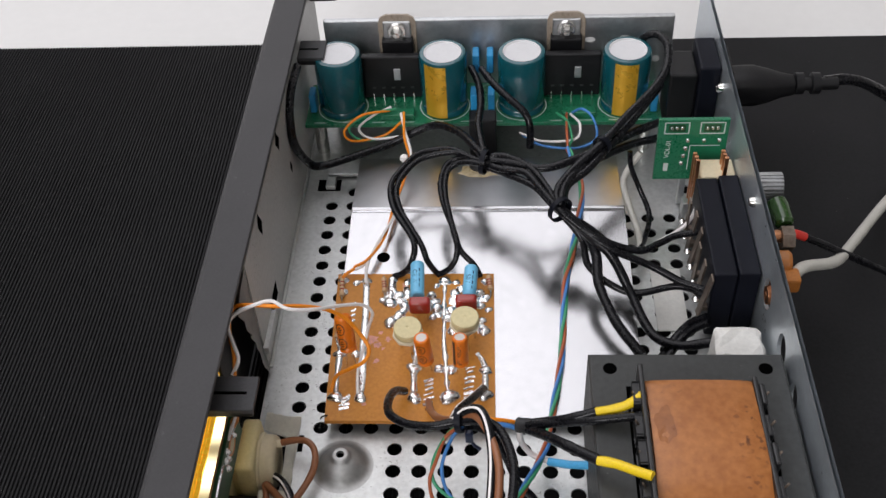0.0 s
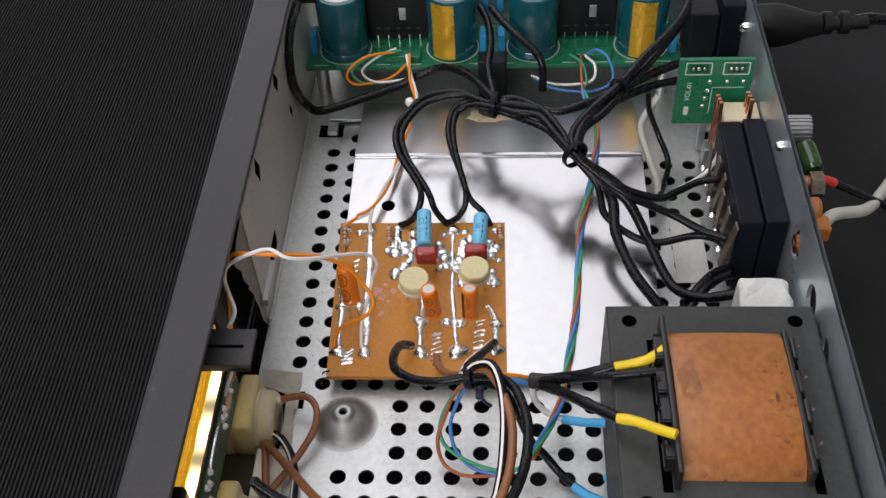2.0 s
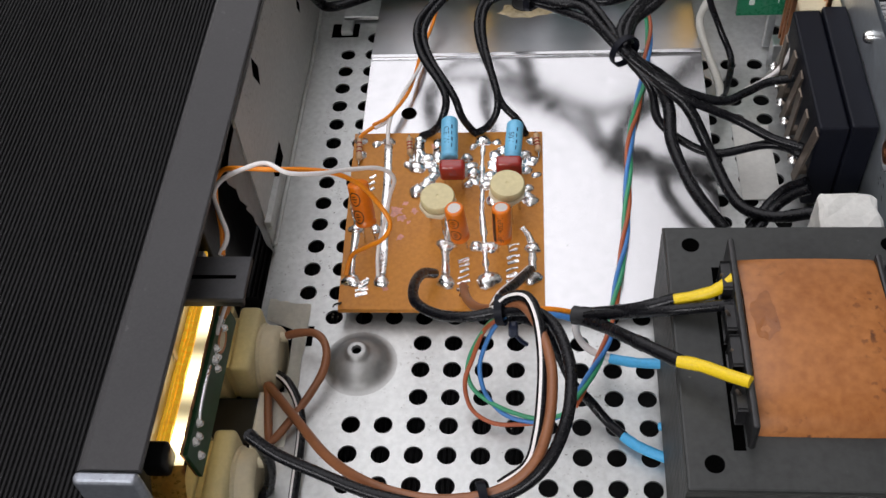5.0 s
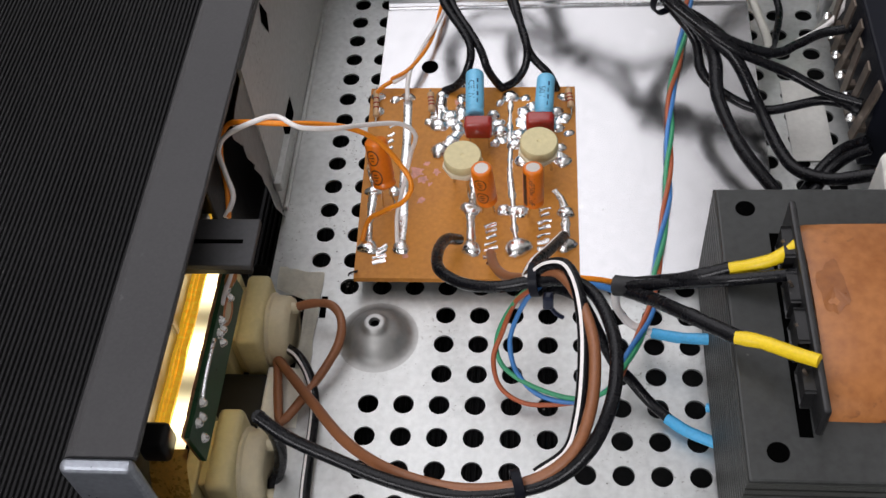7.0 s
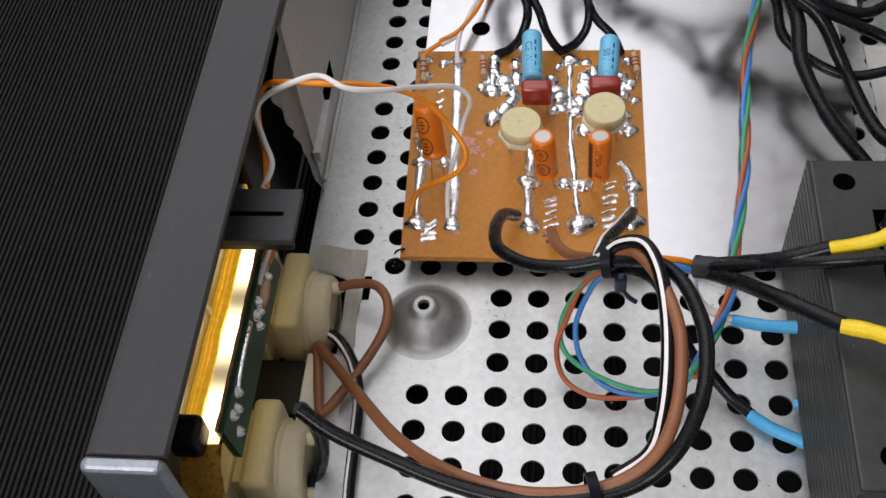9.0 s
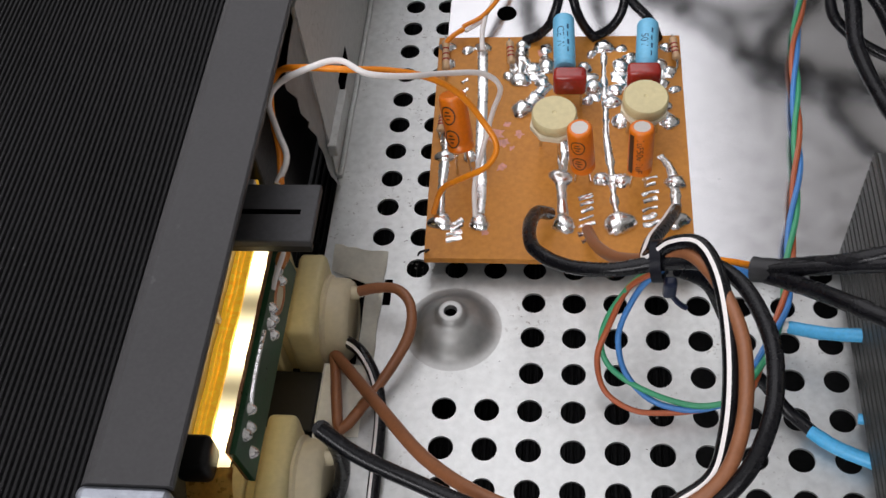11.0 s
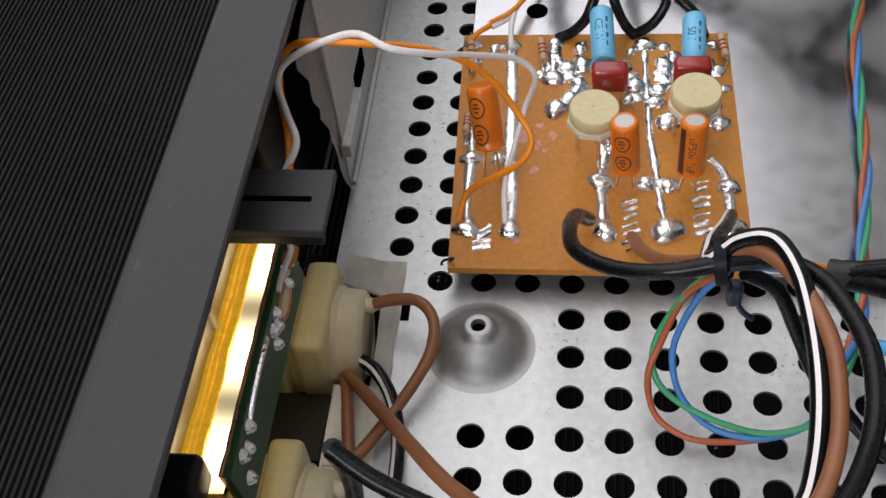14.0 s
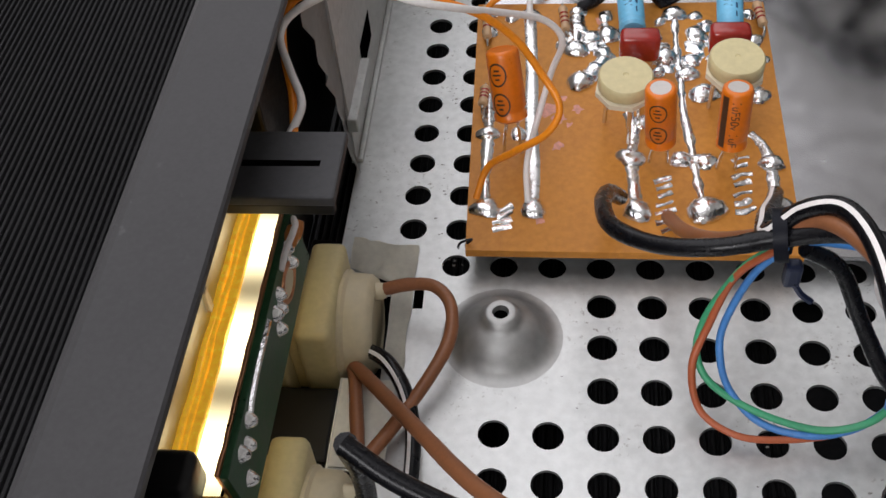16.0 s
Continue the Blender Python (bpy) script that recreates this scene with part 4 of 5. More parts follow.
part("laminate", on_vol(box(-12.3, 12.3, -13.6, 13.6, -0.8, 0.8, 0.1)), GREEN_PCB, vol)
for u in (-5.8, 6.6):
    for (a, b, c, d) in ((-4.4, 4.4, 12.2, 12.6), (-4.4, 4.4, 7.4, 7.8), (-4.4, -4.0, 7.4, 12.6), (4.0, 4.4, 7.4, 12.6)):
        part("silk_line", on_vol(box(u + a, u + b, c, d, 0.8, 0.84)), SILK, vol)
    part("socket_window", on_vol(box(u - 3.0, u + 3.0, 8.4, 11.6, 0.8, 0.83)), DARK_PCB, vol)
    for k in (-1.8, 0, 1.8):
        part("pad", on_vol(turned([(0, 0.5), (0.5, 0.4), (0.7, 0)], (u + k, 10, 0.8), seg=10)), SOLDER, vol, smooth=True)
for u, v in ((-1.5, 4.4), (4.2, 4.4), (9.6, 4.4), (-2.0, 0.8), (-2.4, -2.6), (-2.8, -6.0)):
    part("pad", on_vol(turned([(0, 0.6), (0.6, 0.5), (0.9, 0)], (u, v, 0.8), seg=12)), SOLDER, vol, smooth=True)
for (a, b, c, d) in ((-0.6, 10, 2.0, 2.3), (-0.6, -0.3, -9, 2.3)):
    part("silk_line", on_vol(box(a, b, c, d, 0.8, 0.84)), SILK, vol)
part("silk_mark", on_vol(box(-9.0, -7.4, -9.6, -6.0, 0.8, 0.84)), SILK, vol)
lettering("silk_text", "VOL-01", 2.5, VM @ Matrix.Translation((-8.2, 0.6, 0.82)) @ Euler((0, 0, radians(88))).to_matrix().to_4x4(), SILK, vol)
pot = thing("potentiometer", (139, 138, 0.8), "volume potentiometer with copper-coloured lugs at the rear wall", "potentiometer")
part("body", box(134.5, 146.6, 132.4, 142.5, 12, 30, 0.8), CREAM_PALE, pot, "pale square body")
for k in range(3):
    part("lug", box(132.2, 133.6, 133.0 + 3.1 * k, 134.2 + 3.1 * k, 14, 37 - k, 0.2), COPPER, pot, "copper lug")
    part("lug", box(141.8, 143.2, 133.0 + 3.1 * k, 134.2 + 3.1 * k, 20, 38 - k, 0.2), COPPER, pot, "copper lug")
part("bracket", box(131.0, 146.6, 138.5, 143, 1, 12, 0.4), ALU_DULL, pot)
part("strut", box(131, 133.5, 150.9, 153, 0.8, 22, 0.3), ALU_DULL, vol)

# ---- power board with its capacitors ----
pb = thing("power_board", (58, 194, 1), "green power supply circuit board along the heat sink", "circuit board")
part("laminate", box(-11.5, 127.5, 179.6, 206.0, 16.4, 18.0, 0.1), GREEN_PCB, pb)
for px in (-7, 56, 122):
    part("standoff", turned([(2.5, 0), (2.5, 16.4)], (px, 186, 0), seg=16), CHROME, pb)
for px in range(12):
    part("silk_line", box(-8 + px * 11.5, -3 + px * 11.5, 180.6, 180.9, 18.0, 18.04), SILK, pb)
for i, (cx, gold, turn_) in enumerate(((2.6, False, 0), (43.2, True, -0.35), (73.4, False, 0), (113.4, True, -0.1))):
    foot = (cx, 191.0, 18.0)
    ob = thing("smoothing_capacitor", foot, "large teal electrolytic capacitor with a %s" % ("gold stripe" if gold else "plain dark sleeve"), "capacitor", "large capacitors on the power board")
    R, H = 9.1, 25.5
    sleeve = part("sleeve", turned([(0, 0), (R - 0.6, 0), (R, 0.6), (R, 2.2), (R - 0.5, 2.8), (R, 3.4), (R, H - 0.9), (R - 0.35, H - 0.2), (R - 1.0, H), (R - 2.2, H - 0.05), (R - 2.4, H - 0.4), (0, H - 0.4)],
                          foot, seg=48), TEAL, ob, smooth=True)
    part("lid", turned([(0, H - 0.36), (R - 2.5, H - 0.36), (R - 2.3, H - 0.02), (R - 1.9, H + 0.03), (R - 1.9, H - 0.2)], foot, seg=40), CAP_ALU, ob, "bright aluminium lid", smooth=True)
    if gold:
        patch(sleeve, foot, Matrix.Identity(3), R, 0.6, H - 1.2, -math.pi / 2 + turn_ - 0.5, -math.pi / 2 + turn_ + 0.5, GOLD, "gold_stripe", 1.006, "gold polarity stripe")
    part("silk_ring", turned([(R + 0.5, 0.0), (R + 0.9, 0.03)], foot, seg=40), SILK, ob)

sinkp = thing("heat_sink_plate", (64, 207, 1), "grey aluminium heat sink plate standing across the chassis", "heat sink")
part("plate", box(-4.0, 132.4, 206.2, 208.6, 0, 48.0, 0.5), ALU_DULL, sinkp)
for hx, hz, rx, rz in ((100.2, 37.8, 2.2, 1.2), (113.8, 38.4, 2.3, 1.2), (126.6, 28.5, 1.5, 1.5)):
    bm = turned([(0, 0.05), (1, 0.05), (1, 0.0)], (0, 0, 0), (0, -1, 0), 20)
    for v in bm.verts:
        v.co = Vector((hx + v.co.x * rx, 206.15 + v.co.y, hz + v.co.z * rz))
    part("cut_hole", bm, TABLE_WHITE, sinkp, "hole that shows the white table")
for cx in (25.0, 90.8):
    clampo = thing("power_transistor", (cx, 203, 30), "power transistor clamped to the heat sink by a screw", "transistor", "transistors on the heat sink")
    outline = [(-7.4, 30.0), (7.4, 30.0), (7.4, 47.2), (6.6, 49.6), (4.2, 51.0), (-4.2, 51.0), (-6.6, 49.6), (-7.4, 47.2)]
    bm = bmesh.new()
    front = [bm.verts.new((cx + u, 205.2, w)) for u, w in outline]
    back = [bm.verts.new((cx + u, 206.15, w)) for u, w in outline]
    bm.faces.new(front)
    bm.faces.new(back[::-1])
    for k in range(8):
        bm.faces.new((front[k], front[(k + 1) % 8], back[(k + 1) % 8], back[k]))
    part("insulator", bm, MICA, clampo, "tan mica insulator")
    part("tab", box(cx - 5.4, cx + 5.4, 204.0, 205.15, 39.5, 48.6, 0.45), ALU_DULL, clampo, "shiny metal clamp")
    part("package", box(cx - 6.0, cx + 6.0, 201.0, 206.1, 18, 41.6, 0.5), BLACK_PLASTIC, clampo)
    part("washer", turned([(0, 1.2), (3.4, 1.0), (3.8, 0)], (cx, 203.8, 44.6), (0, -1, 0), 20), CHROME, clampo, smooth=True)
    part("screw", turned([(0, 3.2), (1.4, 3.1), (2.3, 2.2), (2.4, 1.0)], (cx, 203.8, 44.6), (0, -1, 0), 6), CHROME, clampo)
for cx, w_ in ((22.4, 11.6), (93.0, 11.2)):
    mod = thing("amplifier_module", (cx, 197, 18), "upright black amplifier module between the large capacitors", "module", "modules on the power board")
    part("body", box(cx - w_, cx + w_, 195.4, 198.6, 19, 38.4, 0.6), BLACK_PLASTIC, mod)
    part("chip", box(cx + 1.0, cx + 3.6, 194.6, 195.4, 28, 33, 0.2), ALU_DULL, mod, "small grey component")
    for k in range(5):
        part("mark", box(cx - 8 + 3.8 * k, cx - 6.6 + 3.8 * k, 195.3, 195.4, 23.5, 24.3), DARK_GREY_PLASTIC, mod)
        part("pin", box(cx - 8 + 4 * k, cx - 7.4 + 4 * k, 195.2, 195.9, 17.5, 21, 0.1), CHROME, mod)
    part("connector", box(cx - 4, cx + 9, 182, 186.5, 18, 20.5, 0.3), GREEN_PCB, mod)
for bx, by, bz in ((55.6, 201, 32.5), (61.2, 201, 32.5), (54.8, 189, 22.5), (61.6, 189, 22.5), (-8.8, 190, 22.5), (124.6, 188, 22.5)):
    ob = thing("blue_film_capacitor", (bx, by, 18), "small blue film capacitor on the power board", "capacitor", "blue capacitors on the power board")
    part("body", box(bx - 1.3, bx + 1.3, by - 3.2, by + 3.2, bz - 4.2, bz + 4.2, 0.5), BLUE_BOX, ob)
    for sy in (-2, 2):
        part("lead", lead([(bx, by + sy, bz - 4), (bx, by + sy, bz - 5), (bx, by + sy, 18)], 0.3), CHROME, ob)
ob = tagged(part("black_relay", box(53, 63.5, 176, 183, 1, 22, 0.6), BLACK_PLASTIC), "black upright component under the cable bundle", "component")
ob = tagged(part("screw_boss", turned([(4.6, 0), (4.6, 1.6), (3, 2), (0, 2)], (57.5, 166, 7.2), seg=20), BLACK_PLASTIC, smooth=True), "black rubber pad on the aluminium plate", "pad")

grnd = random.Random(3)
bm = bmesh.new()
k = [grnd.uniform(0.8, 1.15) for _ in range(18)]
low = [bm.verts.new((57.5 + 8.5 * k[i] * math.cos(2 * math.pi * i / 18), 163 + 4.5 * k[i] * math.sin(2 * math.pi * i / 18), 10.2 - (163 + 4.5 * k[i] * math.sin(2 * math.pi * i / 18) - 139) * 0.1 + 0.03)) for i in range(18)]
hi_ = [bm.verts.new((57.5 + (v.co.x - 57.5) * 0.8, 163 + (v.co.y - 163) * 0.8, v.co.z + 0.5)) for v in low]
for i in range(18):
    bm.faces.new((low[i], low[(i + 1) % 18], hi_[(i + 1) % 18], hi_[i]))
bm.faces.new(hi_)
tagged(part("glue_stain", bm, GLUE, smooth=True), "dried amber glue on the aluminium plate", "glue")
tagged(part("glue_drop", turned([(0, -1.6), (1.2, -1.1), (1.7, 0), (1.3, 1.2), (0, 1.7)], GLUE_AT, seg=14), WHITE_PVC, smooth=True), "white glue drop on the twisted pair", "glue")
tagged(part("bracket", box(-3, 11, 168, 181, 1.0, 2.4, 0.3), STEEL), "pale steel bracket on the chassis bottom", "bracket")

# ---- mains inlet, plug, sockets outside ----
inlet = thing("mains_inlet", (138, 188, 1), "black mains inlet socket on the rear wall", "socket")
part("housing", box(128.5, 139.0, 180.5, 197, 12, 38.5, 0.8), BLACK_PLASTIC, inlet)
part("flange", box(139.0, 146.8, 178.5, 199, 10, 43, 0.8), NAVY_PLASTIC, inlet)
part("outer_collar", box(148.3, 152, 180, 198, 12, 40, 0.8), BLACK_PLASTIC, inlet)
plug = thing("mains_plug", (160, 189, 5), "black moulded mains plug with its ribbed strain relief", "plug")
bm = bmesh.new()
prof = [(151.0, 6.6, 6.2), (156, 7.0, 6.8), (162, 7.2, 6.8), (167, 6.4, 5.6), (172, 4.6, 4.2), (177, 3.6, 3.4)]
rings = []
for x, ry, rz in prof:
    rings.append([bm.verts.new((x, 189 + ry * math.copysign(abs(math.cos(a)) ** 0.6, math.cos(a)), 27.3 + rz * math.copysign(abs(math.sin(a)) ** 0.6, math.sin(a))))
                  for a in (2 * math.pi * i / 24 for i in range(24))])
for a, b in zip(rings, rings[1:]):
    for i in range(24):
        bm.faces.new((a[i], a[(i + 1) % 24], b[(i + 1) % 24], b[i]))
bm.faces.new(rings[0][::-1])
bm.faces.new(rings[-1])
part("body", bm, BLACK_PLASTIC, plug, smooth=True)
for k in range(2):
    part("relief_rib", turned([(2.6, 0), (4.2, 0.4), (4.2, 3.4), (2.6, 3.8)], (177.5 + 6.2 * k, 190, 27.2), (1, 0, 0), 18), BLACK_PLASTIC, plug, smooth=True)
part("relief_core", tube(spline([(176, 190, 26.6), (185, 190, 26.9), (194, 190, 27.2)]), 2.5, 14), BLACK_PLASTIC, plug, smooth=True)
post = thing("thumb_screw", (152, 125, 28), "knurled metal thumb screw on the outside of the rear wall", "screw")
for k in range(18):
    a = 2 * math.pi * k / 18
    part("knurl", box(151, 161, 128 + 4.1 * math.cos(a) - 0.35, 128 + 4.1 * math.cos(a) + 0.35, 30 + 4.1 * math.sin(a) - 0.35, 30 + 4.1 * math.sin(a) + 0.35), ALU_DULL, post)
part("stem", turned([(0, 0), (4.0, 0), (4.0, 12.3), (3.4, 12.8), (0, 12.8)], (148.3, 128, 30), (1, 0, 0), 24), ALU_DULL, post, smooth=True)
socket = thing("terminal_post", (152, 100, 20), "green and metal speaker terminal post outside the rear wall", "terminal")
part("cap", turned([(0, 0), (3.4, 0), (3.6, 2), (3.2, 9), (2.2, 10), (0, 10)], (157.5, 118, 31), (0.12, -0.95, -0.1), 20), GREEN_LENS, socket, smooth=True)
part("nut", turned([(0, 0), (4.2, 0), (4.2, 4), (0, 4)], (156.3, 103, 29), (1, 0, 0), 6), LUG, socket)
part("shaft", turned([(0, 0), (2.2, 0), (2.2, 9), (0, 9)], (148.3, 104, 29), (1, 0, 0), 14), COPPER, socket, smooth=True)
socket2 = thing("terminal_post", (152, 84, 18), "orange plastic speaker terminal post outside the rear wall", "terminal")
part("cap", turned([(0, 0), (3.6, 0), (3.9, 1), (3.9, 5), (3.0, 6), (0, 6)], (151.3, 91, 30), (1, -0.1, 0.1), 20), ORANGE_PLASTIC, socket2, smooth=True)
part("clamp", box(153, 159, 82, 88, 25, 31, 1.0), ORANGE_PLASTIC, socket2)
part("shaft", turned([(0, 0), (2.2, 0), (2.2, 7), (0, 7)], (148.3, 86, 28), (1, 0, 0), 14), COPPER, socket2, smooth=True)
ob = thing("speaker_jack", (150, 76, 30), "brass jack seen through the round rear opening", "jack")
part("barrel", turned([(1.4, 0), (2.9, 0), (2.9, 6), (1.4, 6)], (146.6, 76, 31), (1, 0, 0), 20), COPPER, ob, smooth=True)

# ---- meters with their lamp behind the front panel ----
holder = thing("meter_holder", (-17, 20, 0), "black plastic meter holder behind the front panel", "holder")
part("frame", box(-21.3, -20.7, -22, 66, -9, 50, 0.2), BLACK_PLASTIC, holder)
part("back", box(-20.6, -18.0, 47, 66, 0, 44, 0.5), BLACK_PLASTIC, holder)
part("divider", box(-20.6, -8.4, 10.6, 23.6, -9, -0.6, 0.5), BLACK_PLASTIC, holder)
part("lower_shelf", box(-20.6, -16.5, -22, 62, -11.9, -10.0, 0.3), BLACK_PLASTIC, holder)
lampu = thing("meter_lamp", (-15.5, 10, 26), "lit lamp strip with amber edges above the meters", "lamp")
part("diffuser", box(-16.7, -13.0, -10.2, 35.8, 27.6, 28.6, 0.2), LIT, lampu, "glowing frosted diffuser")
# amber strips beside the diffuser, with the lamp's glow put into their material
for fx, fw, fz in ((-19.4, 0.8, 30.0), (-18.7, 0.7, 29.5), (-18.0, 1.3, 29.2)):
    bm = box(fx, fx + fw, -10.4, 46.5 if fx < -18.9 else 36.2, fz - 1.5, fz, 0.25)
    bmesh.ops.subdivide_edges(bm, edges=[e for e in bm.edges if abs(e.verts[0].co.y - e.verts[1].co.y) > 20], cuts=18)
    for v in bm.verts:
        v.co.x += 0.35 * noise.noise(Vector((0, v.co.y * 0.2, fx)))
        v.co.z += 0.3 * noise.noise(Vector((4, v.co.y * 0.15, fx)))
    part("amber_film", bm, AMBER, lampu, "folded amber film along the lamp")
flap, rows = bmesh.new(), []
for k in range(13):
    f = k / 12
    y, z = -10.4 - 9.0 * math.sin(f * 1.5), 28.6 - 22.0 * f ** 1.6
    rows.append([flap.verts.new((-19.6 + 7.4 * u, y + 0.5 * noise.noise(Vector((u * 3, f * 4, 1))), z + 0.5 * noise.noise(Vector((u * 2, f * 3, 7))))) for u in (0, 0.25, 0.5, 0.75, 1)])
for r0, r1 in zip(rows, rows[1:]):
    for k in range(4):
        flap.faces.new((r0[k], r0[k + 1], r1[k + 1], r1[k]))
bmesh.ops.solidify(flap, geom=flap.faces[:], thickness=0.25)
part("amber_flap", flap, AMBER_SHEET, lampu, "stained amber film bent down at the end of the lamp", smooth=True)
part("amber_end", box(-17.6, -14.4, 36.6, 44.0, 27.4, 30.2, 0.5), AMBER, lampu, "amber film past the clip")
part("rail_end", box(-19.3, -17.9, 36.8, 44.0, 28.0, 33.0, 0.2), ALU_DULL, lampu)
part("grey_rail", box(-20.5, -19.5, -10.4, 36.6, 27.1, 34.4, 0.2), ALU_DULL, lampu, "grey metal rail")
part("rail_joint", box(-20.4, -18.9, 14.4, 15.6, 30.2, 34.4, 0.2), CREAM_PALE, lampu)
lpcb = thing("lamp_board", (-12.1, 11, 19), "narrow dark green lamp circuit board beside the lit strip", "circuit board")


def leaning(bm):
    """The lamp board leans: its foot stands away from the strip."""
    for v in bm.verts:
        v.co.x += (30.6 - v.co.z) * 0.1
    return bm


part("laminate", leaning(box(-12.6, -11.6, -9.2, 31.9, 21.0, 30.6, 0.1)), DARK_PCB, lpcb)
bm = box(-13.1, -12.6, -9.2, 31.9, 21.2, 31.0, 0.1)
bmesh.ops.subdivide_edges(bm, edges=[e for e in bm.edges if abs(e.verts[0].co.y - e.verts[1].co.y) > 20], cuts=20)
for v in bm.verts:
    if v.co.z > 25:
        v.co.z += 0.5 * noise.noise(Vector((2, v.co.y * 0.3, 0)))
part("copper_edge", leaning(bm), COPPER, lpcb, "copper-brown board edge")


def oval_rim():
    bm = turned([(1.0, 0.0), (1.02, 0.25), (1.3, 0.25), (1.35, 0.0)], (-11.6, 0, 0), (1, 0, 0), 22)
    for v in bm.verts:
        v.co.y, v.co.z = 22.8 + v.co.y * 2.7, 26.4 + v.co.z * 1.6
    return bm


bm = turned([(0, 0.06), (1.0, 0.06), (1.0, 0)], (-11.6, 0, 0), (1, 0, 0), 22)
for v in bm.verts:
    v.co.y, v.co.z = 22.8 + v.co.y * 2.7, 26.4 + v.co.z * 1.6
part("oval_hole", leaning(bm), CREAM_PALE, lpcb, "oval hole in the board")
part("oval_rim", leaning(oval_rim()), COPPER, lpcb, "copper rim round the oval hole")
for y, z in ((28.4, 28.8), (26.1, 29.6), (25.7, 27.1), (19.0, 28.5), (17.7, 27.1), (16.1, 28.1), (15.4, 25.8), (-0.4, 28.8), (-3.0, 27.5), (-4.8, 28.5), (-5.9, 24.6)):
    part("solder_joint", leaning(turned([(0, 1.2), (0.5, 1.05), (0.85, 0.6), (1.05, 0.2), (1.15, 0)], (-11.6, y, z), (1, 0, 0), 14)), SOLDER, lpcb, smooth=True)
for y, z in ((29.9, 29.0), (27.8, 30.2)):
    part("component", turned([(0, -1.4), (0.9, -1.25), (1.05, 0), (0.9, 1.25), (0, 1.4)], (-10.9, y, z), (0.1, 1, 0.3), 12), ORANGE_PLASTIC, lpcb, smooth=True)
part("jumper", tube(spline([(-11.4, 31.3, 29.8), (-10.5, 28.8, 31.0), (-11.1, 24.6, 30.6), (-11.4, 22.0, 29.8)]), 0.5, 8), WHITE_PVC, lpcb, "white jumper wire", smooth=True)
part("track", leaning(tube(spline([(-11.5, 13.7, 29.8), (-11.4, 7.9, 30.1), (-11.4, 2.7, 29.8), (-11.4, -0.4, 29.0)]), 0.4, 6)), SOLDER, lpcb, smooth=True)


def meter(yc):
    ob = thing("level_meter", (-10, yc, -11.9), "cream plastic level meter movement behind the front panel", "meter", "meters behind the front panel")
    part("body", box(-14.2, -8.5, yc - 9.6, yc + 9.4, -9.2, 10.5, 1.3, seg=3), CREAM, ob, smooth=True)
    part("front_case", box(-19.3, -16.2, yc - 10.4, yc + 10.4, -7.6, 9.3, 0.6), CREAM, ob)
    part("neck", box(-16.3, -14.1, yc - 7.5, yc + 7.5, -6.5, 8.0, 0.4), CREAM, ob)
    part("cap", turned([(9.0, 0), (9.0, 0.6), (8.5, 1.1), (8.3, 4.0), (7.7, 4.8), (6.2, 5.2), (5.9, 4.8), (0, 4.9)], (-8.6, yc, 0.6), (1, 0, 0), 40), CREAM_PALE, ob, smooth=True)
    part("foot", box(-14.2, -9.4, yc - 8.8, yc + 8.8, -11.9, -9.0, 0.5), BLACK_PLASTIC, ob)
    for sy, sz in ((3.3, 5.4), (-4.8, -2.0)):
        term = part("terminal", turned([(1.4, 0), (1.4, 1.6), (0.9, 2.3), (0, 2.3)], (-4.1, yc + sy, sz), (1, 0, 0), 14), CREAM_PALE, ob, smooth=True)
        part("solder_joint", turned([(0, 1.0), (0.8, 0.7), (1.0, 0)], (-2.0, yc + sy, sz), (1, 0, 0), 10), SOLDER, term, smooth=True)
    return ob


meter(34.7)
meter(-0.7)
for y0, y1 in ((21.4, 33.2), (186.5, 198.5)):
    clip_ = thing("cover_clip", (-9, (y0 + y1) / 2, 30), "black plastic clip with a slot behind the front panel", "clip", "clips behind the front panel")
    bm = box(-16.6, -1.9, y0, y1, 43.0, 44.6, 0.3)
    part("plate", bm, CLIP, clip_)
    part("slot", box(-14.5, -4.5, (y0 + y1) / 2 - 0.5, (y0 + y1) / 2 + 0.5, 44.55, 44.66), HOLE, clip_)
    part("lip", box(-16.4, -2.2, y0 + 0.2, y0 + 1.6, 41.2, 43.1, 0.3), BLACK_PLASTIC, clip_)
    part("arm", box(-20.4, -14.0, y1 - 2.0, y1 - 0.4, 36, 43.1, 0.3), BLACK_PLASTIC, clip_)
stopper = tagged(part("rubber_stop", box(-20.4, -14.6, -13.2, -7.4, 28.0, 34.4, 1.2, seg=3), BLACK_PLASTIC, smooth=True),
                 "black rubber stop at the lamp strip", "stop")
bm = bmesh.new()
trnd = random.Random(8)
grid = [[bm.verts.new(((1.4 - 11.2 * (8 - i) / 8 if j > 5 else 1.4 - 3.4 * (8 - i) / 8) + trnd.uniform(-0.2, 0.2), 27 + 26.5 * j / 8 - 0.25 * i + trnd.uniform(-0.4, 0.4) * (j in (0, 8)), 0.25 + trnd.uniform(0, 0.5))) for j in range(9)] for i in range(9)]
for i in range(8):
    for j in range(8):
        bm.faces.new((grid[i][j], grid[i + 1][j], grid[i + 1][j + 1], grid[i][j + 1]))
bmesh.ops.solidify(bm, geom=bm.faces[:], thickness=0.12)
tagged(part("masking_tape", bm, TAPE, smooth=True), "wrinkled translucent tape stuck to the chassis bottom", "tape")
tagged(part("masking_tape", box(-7.8, 0.5, 9.4, 24.6, 0.1, 0.35, 0.05), TAPE), "pale tape strip along the chassis bottom", "tape")

